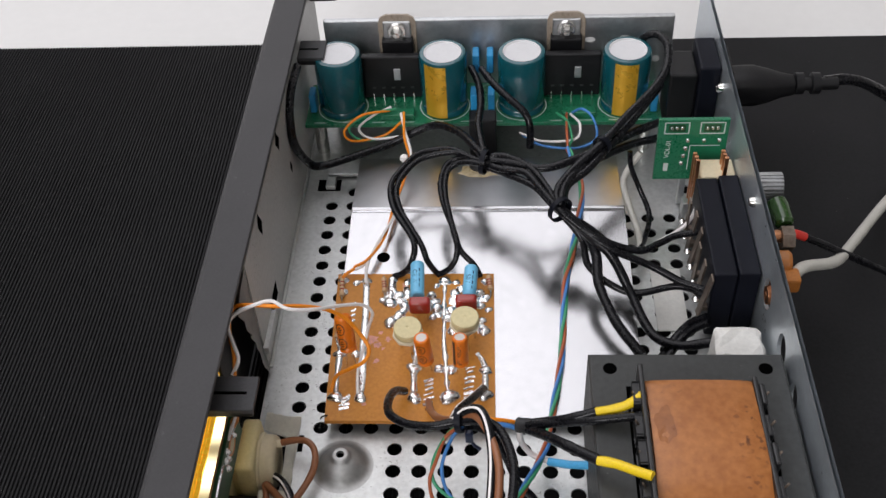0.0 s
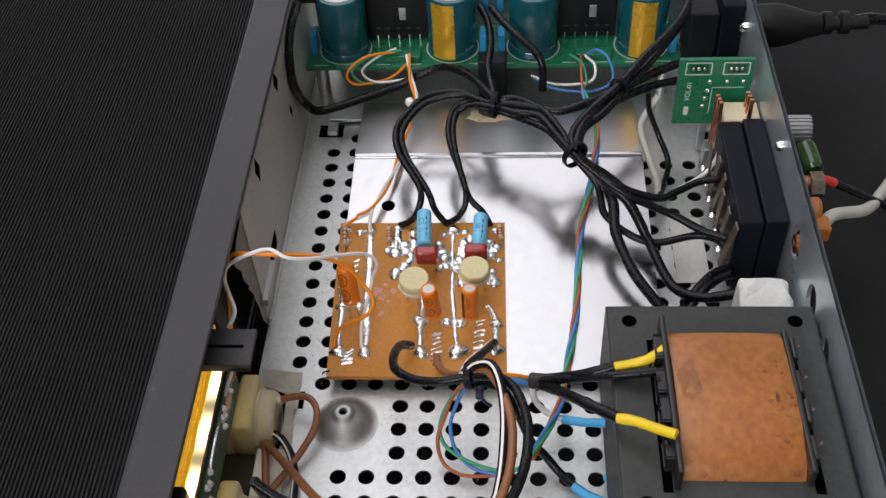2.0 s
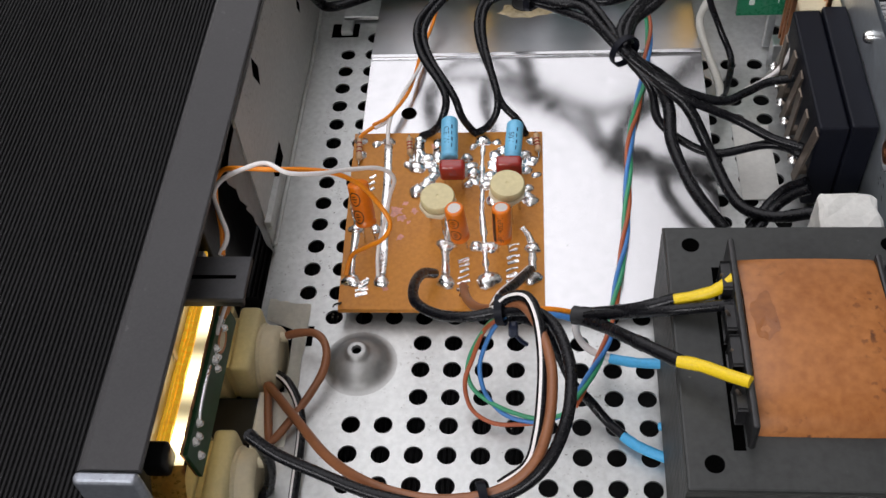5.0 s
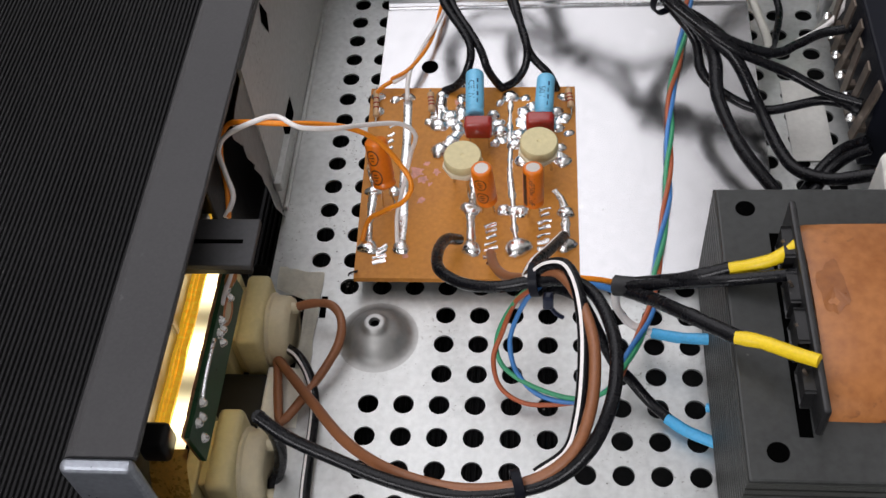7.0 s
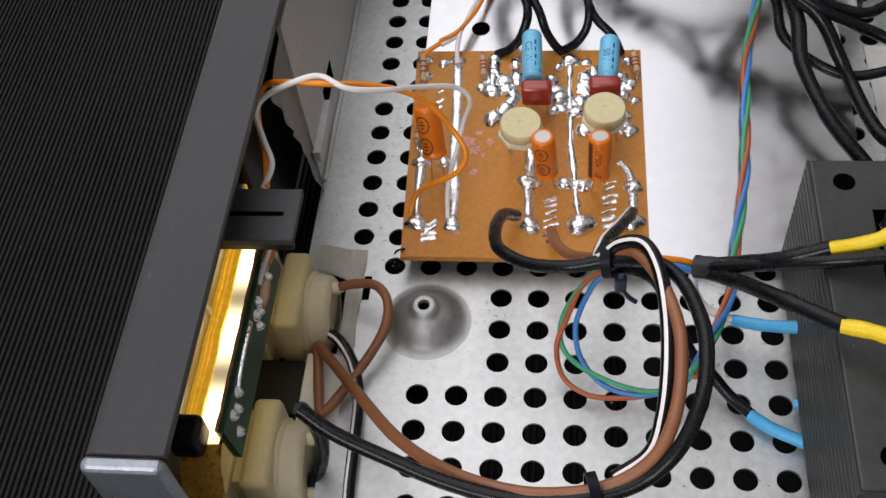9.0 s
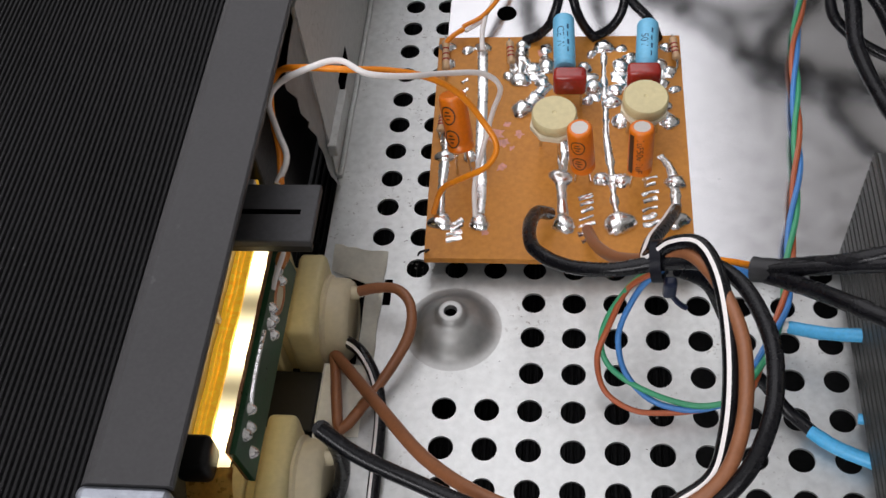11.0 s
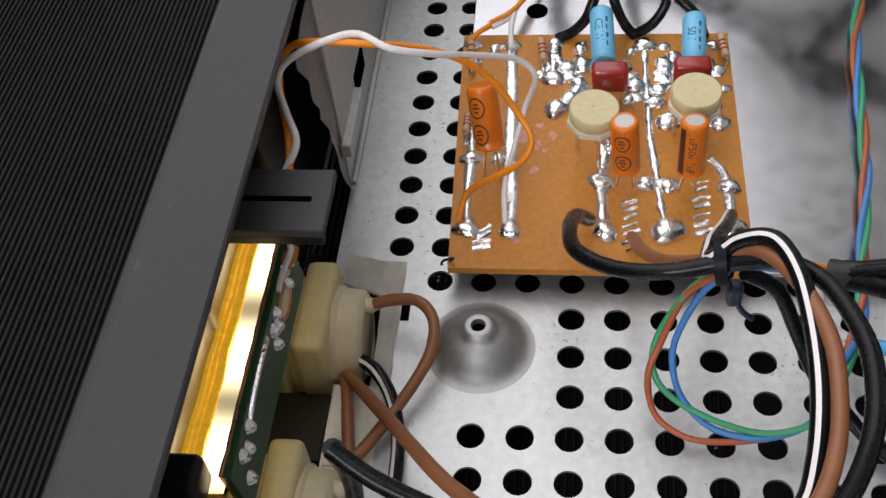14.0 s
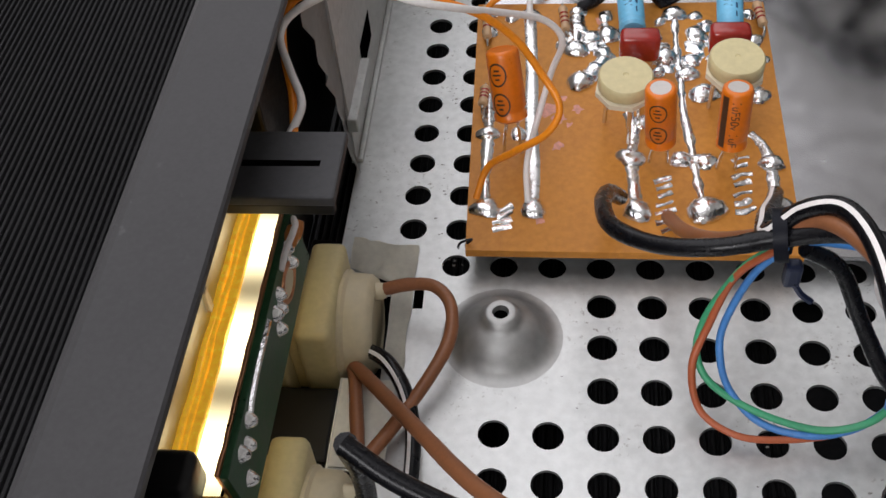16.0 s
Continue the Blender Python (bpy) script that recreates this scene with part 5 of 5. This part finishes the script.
# ---- cable ties ----
def tie(at, axis, r, label="black cable tie round a bundle"):
    ob = thing("cable_tie", at, label, "cable tie", "cable ties")
    part("band", turned([(r - 0.5, -0.9), (r, -0.9), (r, 0.9), (r - 0.5, 0.9), (r - 0.5, -0.9)], at, axis, 20), NAVY_PLASTIC, ob, smooth=True)
    p = Vector(at) + Vector((0.3, 0.4, -1)).normalized() * r
    part("lock", box(p.x - 1.2, p.x + 1.2, p.y - 1.0, p.y + 1.0, p.z - 1.2, p.z + 0.8, 0.3), NAVY_PLASTIC, ob)
    return ob


# ---- cables ----
wire("black_cable", "black rubber-insulated cable soldered to the small circuit board", BLACK_RUBBER, 1.08, [(28.1, 104.6, 10.0), (31.6, 104.5, 12.0), (34.6, 104.2, 17.0), (35.4, 109.6, 22.0), (27.9, 123.2, 25.0), (26.1, 135.2, 25.0), (29.5, 142.9, 26.0), (35.5, 150.6, 27.0), (46.3, 151.8, 28.0), (53.8, 146.3, 29.0), (59.2, 142.1, 29.0)])
wire("black_cable", "black rubber-insulated cable soldered to the small circuit board", BLACK_RUBBER, 1.08, [(44.2, 105.0, 10.0), (42.1, 105.8, 12.0), (40.0, 105.5, 17.0), (37.7, 109.8, 21.0), (30.2, 123.4, 24.0), (28.2, 133.6, 25.0), (31.9, 141.7, 27.0), (37.5, 145.6, 29.0), (47.8, 146.2, 31.0), (54.9, 142.9, 31.0), (59.6, 139.7, 31.0)])
wire("black_cable", "black rubber-insulated cable soldered to the small circuit board", BLACK_RUBBER, 1.08, [(43.9, 105.6, 10.0), (47.6, 105.6, 13.0), (50.0, 107.7, 17.0), (49.6, 113.0, 21.0), (44.7, 128.5, 24.0), (44.0, 138.1, 26.0), (46.9, 144.4, 28.0), (52.9, 144.1, 30.0), (59.6, 139.5, 32.0)])
wire("black_cable", "black rubber-insulated cable soldered to the small circuit board", BLACK_RUBBER, 1.08, [(58.0, 104.9, 10.0), (55.8, 105.5, 15.0), (51.3, 109.4, 18.0), (48.6, 116.2, 22.0), (45.7, 129.3, 26.0), (46.1, 138.5, 28.0), (49.1, 140.7, 30.0), (54.0, 139.5, 32.0), (59.7, 136.7, 33.0)])
wire("black_cable", "black rubber-insulated cable in the tied bundle", BLACK_RUBBER, 1.22, [(59.2, 142.2, 31.0), (66.0, 141.6, 33.0), (75.3, 135.3, 33.0), (81.4, 123.6, 33.0), (84.9, 115.3, 32.0), (96.2, 105.7, 28.0), (110.6, 104.7, 22.0), (118.4, 109.9, 20.0), (124.6, 113.7, 20.0), (132.0, 114.5, 21.0)])
wire("black_cable", "black rubber-insulated cable in the tied bundle", BLACK_RUBBER, 1.22, [(59.2, 139.7, 31.0), (66.0, 134.2, 33.0), (73.8, 131.1, 34.0), (79.7, 121.1, 34.0), (84.8, 113.1, 33.0), (90.9, 108.5, 30.0), (101.6, 102.5, 25.0), (114.6, 99.7, 20.0), (123.5, 94.6, 18.0), (131.4, 90.7, 18.0)])
wire("black_cable", "black rubber-insulated cable in the tied bundle", BLACK_RUBBER, 1.22, [(59.6, 140.5, 29.0), (68.0, 133.5, 31.0), (76.6, 125.1, 33.0), (82.1, 117.6, 32.0), (85.6, 113.8, 31.0), (94.4, 111.1, 27.0), (105.4, 105.2, 21.0), (119.3, 99.7, 17.0), (131.0, 90.1, 16.0)])
wire("black_cable", "black rubber-insulated cable in the tied bundle", BLACK_RUBBER, 1.22, [(85.1, 116.8, 29.0), (92.5, 110.5, 22.0), (94.6, 102.8, 17.0), (101.9, 96.7, 14.0), (110.3, 93.7, 13.0), (123.3, 94.9, 15.0), (131.2, 91.1, 16.0)])
wire("black_cable", "black rubber-insulated cable bending down beside the transformer", BLACK_RUBBER, 1.7, [(84.7, 118.0, 30.0), (93.4, 109.4, 26.0), (96.9, 102.6, 22.0), (97.5, 92.9, 18.0), (102.3, 80.1, 14.0), (110.0, 69.2, 10.0)])
wire("black_cable", "black rubber-insulated cable bending round to the terminal block", BLACK_RUBBER, 1.6, [(85.3, 114.7, 32.0), (95.0, 106.2, 27.0), (101.7, 101.6, 23.0), (107.4, 94.2, 15.0), (111.9, 82.7, 11.0), (115.9, 76.3, 10.0), (123.1, 72.6, 11.0), (132.2, 71.5, 14.0)])
wire("black_cable", "black rubber-insulated cable beside the transformer", BLACK_RUBBER, 1.5, [(117.1, 72.1, 6.0), (122.2, 78.7, 8.0), (126.5, 81.1, 12.0), (130.9, 79.3, 17.0)])
wire("black_cable", "black rubber-insulated cable beside the transformer", BLACK_RUBBER, 1.4, [(118.0, 69.5, 8.0), (123.3, 76.3, 10.0), (127.7, 77.6, 14.0), (131.3, 76.9, 17.0)])
wire("black_cable", "black rubber-insulated cable from the power board", BLACK_RUBBER, 1.6, [(-10.7, 179.2, 46.0), (-10.8, 163.7, 46.5), (-10.7, 154.5, 41.5), (-10.5, 153.2, 30.0), (-9.0, 163.9, 12.0), (-3.5, 163.0, 11.0), (9.7, 168.0, 12.0), (22.2, 172.3, 14.0), (31.6, 174.1, 18.0), (40.8, 173.4, 22.0), (50.2, 163.4, 26.0), (59.1, 145.3, 30.0)])
wire("black_cable", "black rubber-insulated cable between the capacitors", BLACK_RUBBER, 1.4, [(53.9, 193.9, 34.0), (56.9, 182.8, 34.0), (57.8, 173.0, 32.0), (57.1, 161.9, 30.0), (59.6, 144.0, 30.0)])
wire("black_cable", "black rubber-insulated cable between the capacitors", BLACK_RUBBER, 1.4, [(57.9, 190.2, 36.0), (61.9, 181.7, 36.0), (67.6, 173.7, 35.0), (74.1, 167.5, 32.0), (76.1, 164.1, 28.0), (76.2, 161.7, 20.0)])
wire("black_cable", "black rubber-insulated cable looping from the heat sink plate", BLACK_RUBBER, 1.5, [(119.5, 199.5, 42.0), (121.6, 197.9, 45.0), (125.0, 196.3, 46.0), (127.7, 188.4, 46.0), (125.7, 176.1, 44.0), (119.1, 165.2, 42.0), (110.2, 154.7, 40.0), (100.8, 143.0, 37.0), (91.5, 134.2, 34.0), (84.8, 123.6, 33.0), (84.5, 115.3, 32.0)])
wire("black_cable", "black rubber-insulated cable looping from the heat sink plate", BLACK_RUBBER, 1.4, [(125.1, 178.5, 36.0), (112.8, 157.5, 36.0), (103.4, 144.2, 35.0), (95.4, 133.8, 33.0), (88.0, 126.1, 32.0), (86.1, 115.8, 31.0)])
wire("black_cable", "black rubber-insulated cable from the mains inlet", BLACK_RUBBER, 1.5, [(123.7, 163.7, 30.0), (112.5, 154.8, 32.0), (101.1, 144.2, 34.0), (89.7, 137.3, 34.0), (79.8, 134.6, 33.0), (68.0, 139.0, 32.0), (59.6, 141.6, 31.0)])
wire("black_cable", "black rubber-insulated cable from the mains inlet", BLACK_RUBBER, 1.5, [(124.1, 161.9, 24.0), (112.7, 153.3, 28.0), (102.2, 143.7, 31.0), (92.5, 133.8, 33.0), (87.2, 125.0, 33.0), (85.3, 115.3, 32.0)])
wire("black_cable", "black rubber-insulated cable hanging beside the volume board", BLACK_RUBBER, 1.0, [(112.1, 151.8, 26.0), (112.8, 150.0, 20.0), (116.4, 146.3, 12.0), (119.4, 138.5, 7.0), (116.6, 125.6, 8.0), (112.5, 112.4, 14.0)])
wire("grey_cable", "pale grey cable beside the volume board", GREY_RUBBER, 1.2, [(116.1, 153.6, 24.0), (112.0, 151.1, 18.0), (110.4, 149.0, 13.0), (112.4, 141.8, 8.0), (114.4, 127.1, 8.0), (113.6, 115.6, 12.0)])
wire("white_wire", "thin white wire to the terminal block", WHITE_PVC, 0.7, [(134.4, 129.0, 31.0), (133.3, 126.5, 26.0), (132.3, 125.0, 20.0), (129.1, 121.9, 17.0), (124.6, 118.7, 16.0), (119.2, 114.1, 17.0)])
twist("twisted_wires", "red, green and blue wires twisted together", (RED_PVC, GREEN_PVC, BLUE_PVC), 0.58, [(90.1, 159.0, 22.0), (92.8, 149.1, 20.0), (94.6, 141.1, 16.0), (92.5, 128.0, 11.5), (89.5, 113.3, 10.5), (87.2, 101.6, 10.0), (85.7, 83.5, 9.0), (84.3, 68.1, 8.5), (80.9, 48.4, 8.0), (78.4, 35.1, 9.0), (74.1, 24.6, 10.0), (69.8, 15.7, 11.0)])
twist("twisted_pair", "orange and white wires twisted together", (ORANGE_PVC, WHITE_PVC), 0.5, [(14.3, 106.5, 12.0), (18.7, 109.4, 13.0), (22.3, 118.3, 13.0), (25.2, 128.5, 13.0), (27.6, 142.6, 14.0), (29.4, 153.0, 16.0), (31.3, 158.8, 18.0), (28.7, 169.9, 20.0), (27.0, 181.5, 22.0)])
wire("orange_wire", "thin orange wire soldered to the small board", ORANGE_PVC, 0.6, [(10.0, 102.5, 10.5), (11.6, 103.8, 12.0), (14.4, 106.0, 12.5)])
wire("white_wire", "thin white wire soldered to the small board", WHITE_PVC, 0.6, [(18.8, 100.9, 10.5), (18.6, 105.4, 12.0), (19.1, 109.6, 13.0)])
wire("orange_wire", "orange wire arching from the front panel lamp to the small board", ORANGE_PVC, 0.6, [(-10.4, 37.1, 40.0), (-11.4, 43.2, 42.0), (-13.1, 48.6, 44.0), (-13.6, 52.9, 46.5), (-12.1, 55.7, 48.5), (-7.7, 55.0, 50.0), (0.1, 54.5, 50.0), (7.1, 57.2, 47.0), (13.2, 60.5, 42.0), (18.2, 62.3, 36.0), (22.1, 61.4, 30.0), (24.9, 58.5, 26.0), (23.0, 56.8, 22.0), (17.8, 57.9, 17.0), (13.2, 59.2, 12.0), (11.2, 56.4, 7.5)])
wire("white_wire", "white wire arching from the front panel lamp to the small board", WHITE_PVC, 0.56, [(-11.1, 37.1, 40.0), (-9.7, 41.2, 42.0), (-11.8, 45.9, 44.0), (-13.5, 50.1, 46.5), (-11.6, 52.8, 48.5), (-5.5, 54.2, 51.0), (-0.9, 55.6, 51.0), (4.1, 53.4, 50.0), (10.0, 56.8, 46.0), (15.8, 63.6, 40.0), (22.1, 69.6, 34.0), (25.1, 70.8, 29.0), (23.3, 71.1, 22.0), (21.2, 67.9, 15.0), (19.5, 62.5, 10.0), (19.8, 55.8, 7.5)])
wire("black_cable", "black rubber-insulated cable looping from the small board to the meters", BLACK_RUBBER, 1.32, [(34.8, 55.6, 9.0), (32.6, 51.0, 15.0), (31.5, 43.7, 20.0), (32.7, 35.7, 24.0), (38.3, 30.0, 27.0), (45.7, 27.1, 30.0), (53.2, 27.1, 32.0), (60.5, 24.5, 36.0), (65.3, 18.6, 39.0), (68.1, 9.0, 41.0), (68.5, 1.7, 41.0), (67.3, -5.3, 39.0), (63.8, -11.7, 35.0), (57.8, -15.7, 31.0), (49.2, -17.7, 29.0), (38.9, -18.1, 28.0), (27.2, -15.6, 28.0), (16.3, -11.8, 29.0), (7.6, -8.8, 31.0), (1.5, -5.6, 33.0)])
wire("brown_wire", "brown wire looping from the small board to the meters", BROWN_PVC, 1.15, [(42.4, 52.4, 8.0), (44.0, 44.0, 14.0), (47.5, 35.4, 22.0), (53.2, 28.7, 31.0), (57.7, 26.5, 36.0), (61.5, 19.3, 39.0), (64.3, 9.6, 40.0), (64.7, 1.7, 39.0), (63.6, -6.0, 37.0), (60.8, -11.8, 34.0), (55.2, -15.3, 31.0), (47.1, -16.9, 29.0), (37.7, -16.5, 28.0), (26.6, -12.0, 25.0), (16.1, -3.2, 19.0), (6.4, 9.3, 12.0), (-2.2, 21.1, 5.0), (-8.0, 29.3, -1.0)])
striped("striped_wire", "black wire with a white stripe looping to the meters", 1.3, [(59.6, 56.8, 9.0), (56.6, 46.2, 18.0), (53.0, 35.1, 27.0), (52.0, 28.7, 31.0), (55.5, 28.2, 36.0), (59.4, 26.0, 39.0), (61.7, 19.9, 40.0), (62.8, 11.5, 39.0), (62.7, 2.2, 38.0), (61.8, -5.5, 35.0), (59.8, -10.8, 32.0), (54.2, -14.5, 30.0)])
striped("striped_wire", "black wire with a white stripe beside the meters", 1.2, [(-5.0, 30.0, 1.0), (-0.5, 25.5, 4.0), (2.9, 20.1, 3.5), (4.5, 13.7, 2.2), (4.9, 4.2, 2.0), (5.1, -5.1, 2.0), (5.5, -10.2, 2.0)])
wire("brown_wire", "short brown wire bridging the meter terminals", BROWN_PVC, 1.05, [(-3.4, 37.9, 5.4), (1.1, 38.5, 6.5), (5.8, 37.6, 7.5), (8.7, 34.0, 7.5), (8.9, 28.8, 6.0), (6.4, 23.0, 4.5), (2.5, 16.5, 3.2), (-1.4, 10.6, 2.5), (-3.0, 10.5, 2.0), (-4.2, 16.3, 2.0), (-5.6, 23.9, 1.5), (-7.5, 29.4, -1.5)])
wire("black_cable", "black rubber-insulated cable on the meter terminal", BLACK_RUBBER, 1.4, [(1.8, -5.6, 33.0), (1.1, -1.6, 20.0), (0.7, -1.1, 10.0), (-1.1, -1.9, 2.0), (-3.8, -3.9, -2.0)])
wire("green_wire", "thin green wire in a loose loop", GREEN_PVC, 0.55, [(53.7, 27.6, 30.0), (50.1, 28.9, 24.0), (46.3, 27.7, 16.0), (44.8, 25.1, 11.0), (46.0, 21.9, 8.0), (50.0, 19.3, 6.0), (56.1, 16.8, 5.0), (62.2, 15.4, 5.0), (67.6, 15.6, 7.0), (70.4, 16.4, 11.0)])
wire("red_wire", "thin brown-red wire in a loose loop", RED_PVC, 0.55, [(53.5, 27.1, 30.0), (49.1, 28.8, 22.0), (46.1, 26.1, 14.0), (44.2, 22.7, 9.0), (45.6, 18.6, 4.0), (50.6, 15.3, 3.0), (56.8, 14.9, 3.0), (63.4, 15.4, 4.0), (68.2, 16.0, 7.0), (70.6, 16.8, 11.0)])
wire("blue_wire", "thin blue wire in a loose loop", BLUE_PVC, 0.55, [(54.3, 27.2, 30.0), (51.1, 28.1, 23.0), (48.3, 26.2, 15.0), (47.9, 23.7, 11.0), (49.4, 20.4, 7.0), (53.7, 17.0, 4.0), (59.8, 15.1, 4.0), (65.2, 15.4, 5.0), (68.7, 16.0, 8.0), (71.0, 17.3, 11.0)])
wire("orange_wire", "orange wire in the transformer harness", ORANGE_PVC, 0.6, [(54.3, 28.0, 32.0), (59.5, 29.5, 30.0), (65.3, 30.7, 28.0), (71.3, 31.7, 25.0)])
wire("blue_wire", "blue wire in the transformer harness", BLUE_PVC, 0.7, [(54.3, 27.1, 32.0), (60.7, 29.1, 29.0), (66.5, 29.7, 27.0), (71.3, 29.4, 25.0), (77.0, 27.8, 25.0)])
wire("black_cable", "black rubber-insulated cable sleeved in shrink tube beside the transformer", BLACK_RUBBER, 1.5, [(70.7, 30.6, 26.0), (76.7, 29.2, 29.0), (83.8, 26.0, 35.0), (91.2, 25.9, 38.5)])
wire("black_cable", "black rubber-insulated cable sleeved in shrink tube beside the transformer", BLACK_RUBBER, 1.3, [(70.6, 30.1, 26.0), (79.7, 26.8, 32.0), (91.8, 23.2, 38.5), (105.5, 23.2, 41.0)])
wire("black_cable", "black rubber-insulated cable sleeved in shrink tube beside the transformer", BLACK_RUBBER, 1.5, [(71.3, 30.3, 25.0), (76.4, 24.6, 30.0), (82.0, 16.3, 37.0), (90.8, 8.6, 40.6)])
wire("yellow_sleeve", "yellow sleeved transformer lead", YELLOW_PVC, 1.35, [(90.8, 25.8, 38.3), (95.3, 26.3, 39.0), (99.4, 26.7, 40.6), (103.6, 28.9, 42.0)])
wire("yellow_sleeve", "yellow sleeved transformer lead", YELLOW_PVC, 1.35, [(90.2, 8.6, 40.8), (94.5, 7.0, 41.8), (99.5, 3.8, 43.3), (103.4, 1.4, 44.6)])
wire("white_wire", "white wire ending in a blue sleeve", WHITE_PVC, 0.9, [(70.4, 34.8, 18.0), (71.1, 33.7, 13.0), (74.1, 32.3, 9.0), (79.7, 30.8, 7.0)])
wire("blue_sleeve", "light blue sleeve on a transformer lead", SKY_PVC, 1.25, [(79.1, 31.1, 7.0), (84.9, 28.7, 9.0), (91.7, 26.8, 11.5)])
wire("black_cable", "black rubber-insulated cable under the harness", BLACK_RUBBER, 1.2, [(57.0, 28.0, 29.0), (62.5, 28.6, 24.0), (66.4, 26.4, 16.0), (70.0, 21.8, 10.0), (73.8, 19.8, 6.0), (78.0, 16.0, 3.0), (81.9, 12.3, 2.5)])
wire("blue_sleeve", "light blue sleeve on a transformer lead", SKY_PVC, 1.3, [(81.4, 12.5, 2.5), (85.4, 9.5, 2.5), (92.1, 6.1, 3.0)])
wire("blue_sleeve", "light blue sleeve on a transformer lead", SKY_PVC, 1.0, [(89.9, 14.9, 3.0), (93.3, 14.1, 4.0)])
wire("shrink_sleeve", "black shrink sleeve gathering the transformer leads", SHRINK, 2.2, [(69.9, 30.9, 25.5), (72.9, 29.8, 26.5), (76.8, 28.4, 28.0)])
wire("black_strand", "thin loose black strand at the board corner", BLACK_RUBBER, 0.22, [(8.8, 47.0, 6.0), (9.4, 46.7, 7.5), (11.2, 46.9, 8.0), (9.9, 48.1, 5.0), (11.6, 47.8, 4.0), (13.1, 48.7, 4.0)])
wire("orange_wire", "thin orange wire on the power board", ORANGE_PVC, 0.5, [(22.0, 183.0, 22.0), (11.6, 177.4, 24.0), (5.0, 173.1, 20.0), (7.8, 173.0, 15.0), (19.5, 177.6, 14.0), (27.0, 178.7, 20.0)])
wire("green_wire", "thin green wire on the power board", GREEN_PVC, 0.5, [(24.2, 184.0, 22.0), (13.5, 179.3, 23.0), (6.4, 175.7, 19.0), (10.9, 174.9, 14.0), (21.7, 177.7, 13.0)])
wire("white_wire", "thin white wire on the power board", WHITE_PVC, 0.5, [(22.3, 185.2, 22.0), (15.6, 179.9, 22.0), (10.0, 176.9, 18.0), (15.3, 175.5, 14.0), (28.7, 174.9, 16.0)])
wire("green_wire", "thin green wire on the power board", GREEN_PVC, 0.5, [(86.9, 182.9, 20.0), (90.6, 174.9, 22.0), (92.2, 168.4, 19.0), (90.3, 161.4, 20.0)])
wire("red_wire", "thin red wire on the power board", RED_PVC, 0.5, [(90.8, 182.8, 20.0), (90.1, 168.5, 23.0), (90.1, 159.0, 22.0)])
wire("blue_wire", "thin light blue wire on the power board", BLUE_PVC, 0.5, [(92.8, 182.8, 20.0), (96.3, 178.6, 25.0), (100.3, 173.9, 24.0), (101.4, 169.4, 18.0), (94.1, 168.7, 14.0), (81.3, 171.5, 13.0), (73.8, 179.1, 12.0)])
wire("white_wire", "thin white wire on the power board", WHITE_PVC, 0.5, [(92.3, 182.0, 20.0), (95.3, 173.1, 22.0), (93.5, 169.2, 18.0), (81.3, 173.0, 14.0), (72.7, 179.6, 13.0)])
wire("black_cable", "black rubber-insulated cable lying on the mat behind the rear panel", BLACK_RUBBER, 2.2, [(189.0, 190.5, 27.5), (199.0, 193.8, 26.0), (209.9, 197.8, 20.0), (228.7, 204.6, 4.0), (244.4, 201.1, -8.0), (261.8, 182.3, -10.4)])
wire("black_cable", "black rubber-insulated cable from the terminal posts outside", BLACK_RUBBER, 1.3, [(162.3, 104.9, 29.0), (170.4, 106.0, 24.0), (182.7, 110.1, 14.0), (197.9, 114.7, 2.0), (216.4, 114.9, -9.0), (229.5, 104.5, -11.0)])
wire("red_sleeve", "red sleeve at the end of a cable", RED_RUBBER, 1.5, [(159.2, 103.3, 30.0), (161.2, 104.1, 30.0), (164.6, 104.6, 28.0)])
wire("white_cable", "white cable lying on the mat", GREY_RUBBER, 1.9, [(157.1, 86.2, 28.0), (159.4, 89.1, 28.0), (163.8, 93.3, 26.0), (176.6, 103.4, 18.0), (188.6, 122.2, 8.0), (203.5, 145.8, -2.0), (220.5, 169.9, -8.0), (242.8, 200.8, -10.7)])
tie((59.4, 140.7, 31.0), (1, -0.3, 0), 4.6)
tie((85.1, 115.0, 31.5), (0.6, -0.8, 0), 4.6)
tie((100.9, 143.3, 36.0), (-0.6, -0.8, 0), 3.4)
board_tie = tie((53.5, 28.0, 31.5), (1, -0.1, 0.2), 3.6)
tie((50.7, -16.6, 30.0), (1, 0.25, 0), 2.9)
part("tail_block", box(54.9, 57.2, 26.4, 28.6, 22.4, 26.6, 0.6), TIE_BLUE, board_tie)
part("tail", tube(spline([(56.4, 27.4, 22.8), (57.6, 26.8, 21.0), (59.2, 26.6, 19.6)]), 0.5, 6), TIE_BLUE, board_tie, smooth=True)
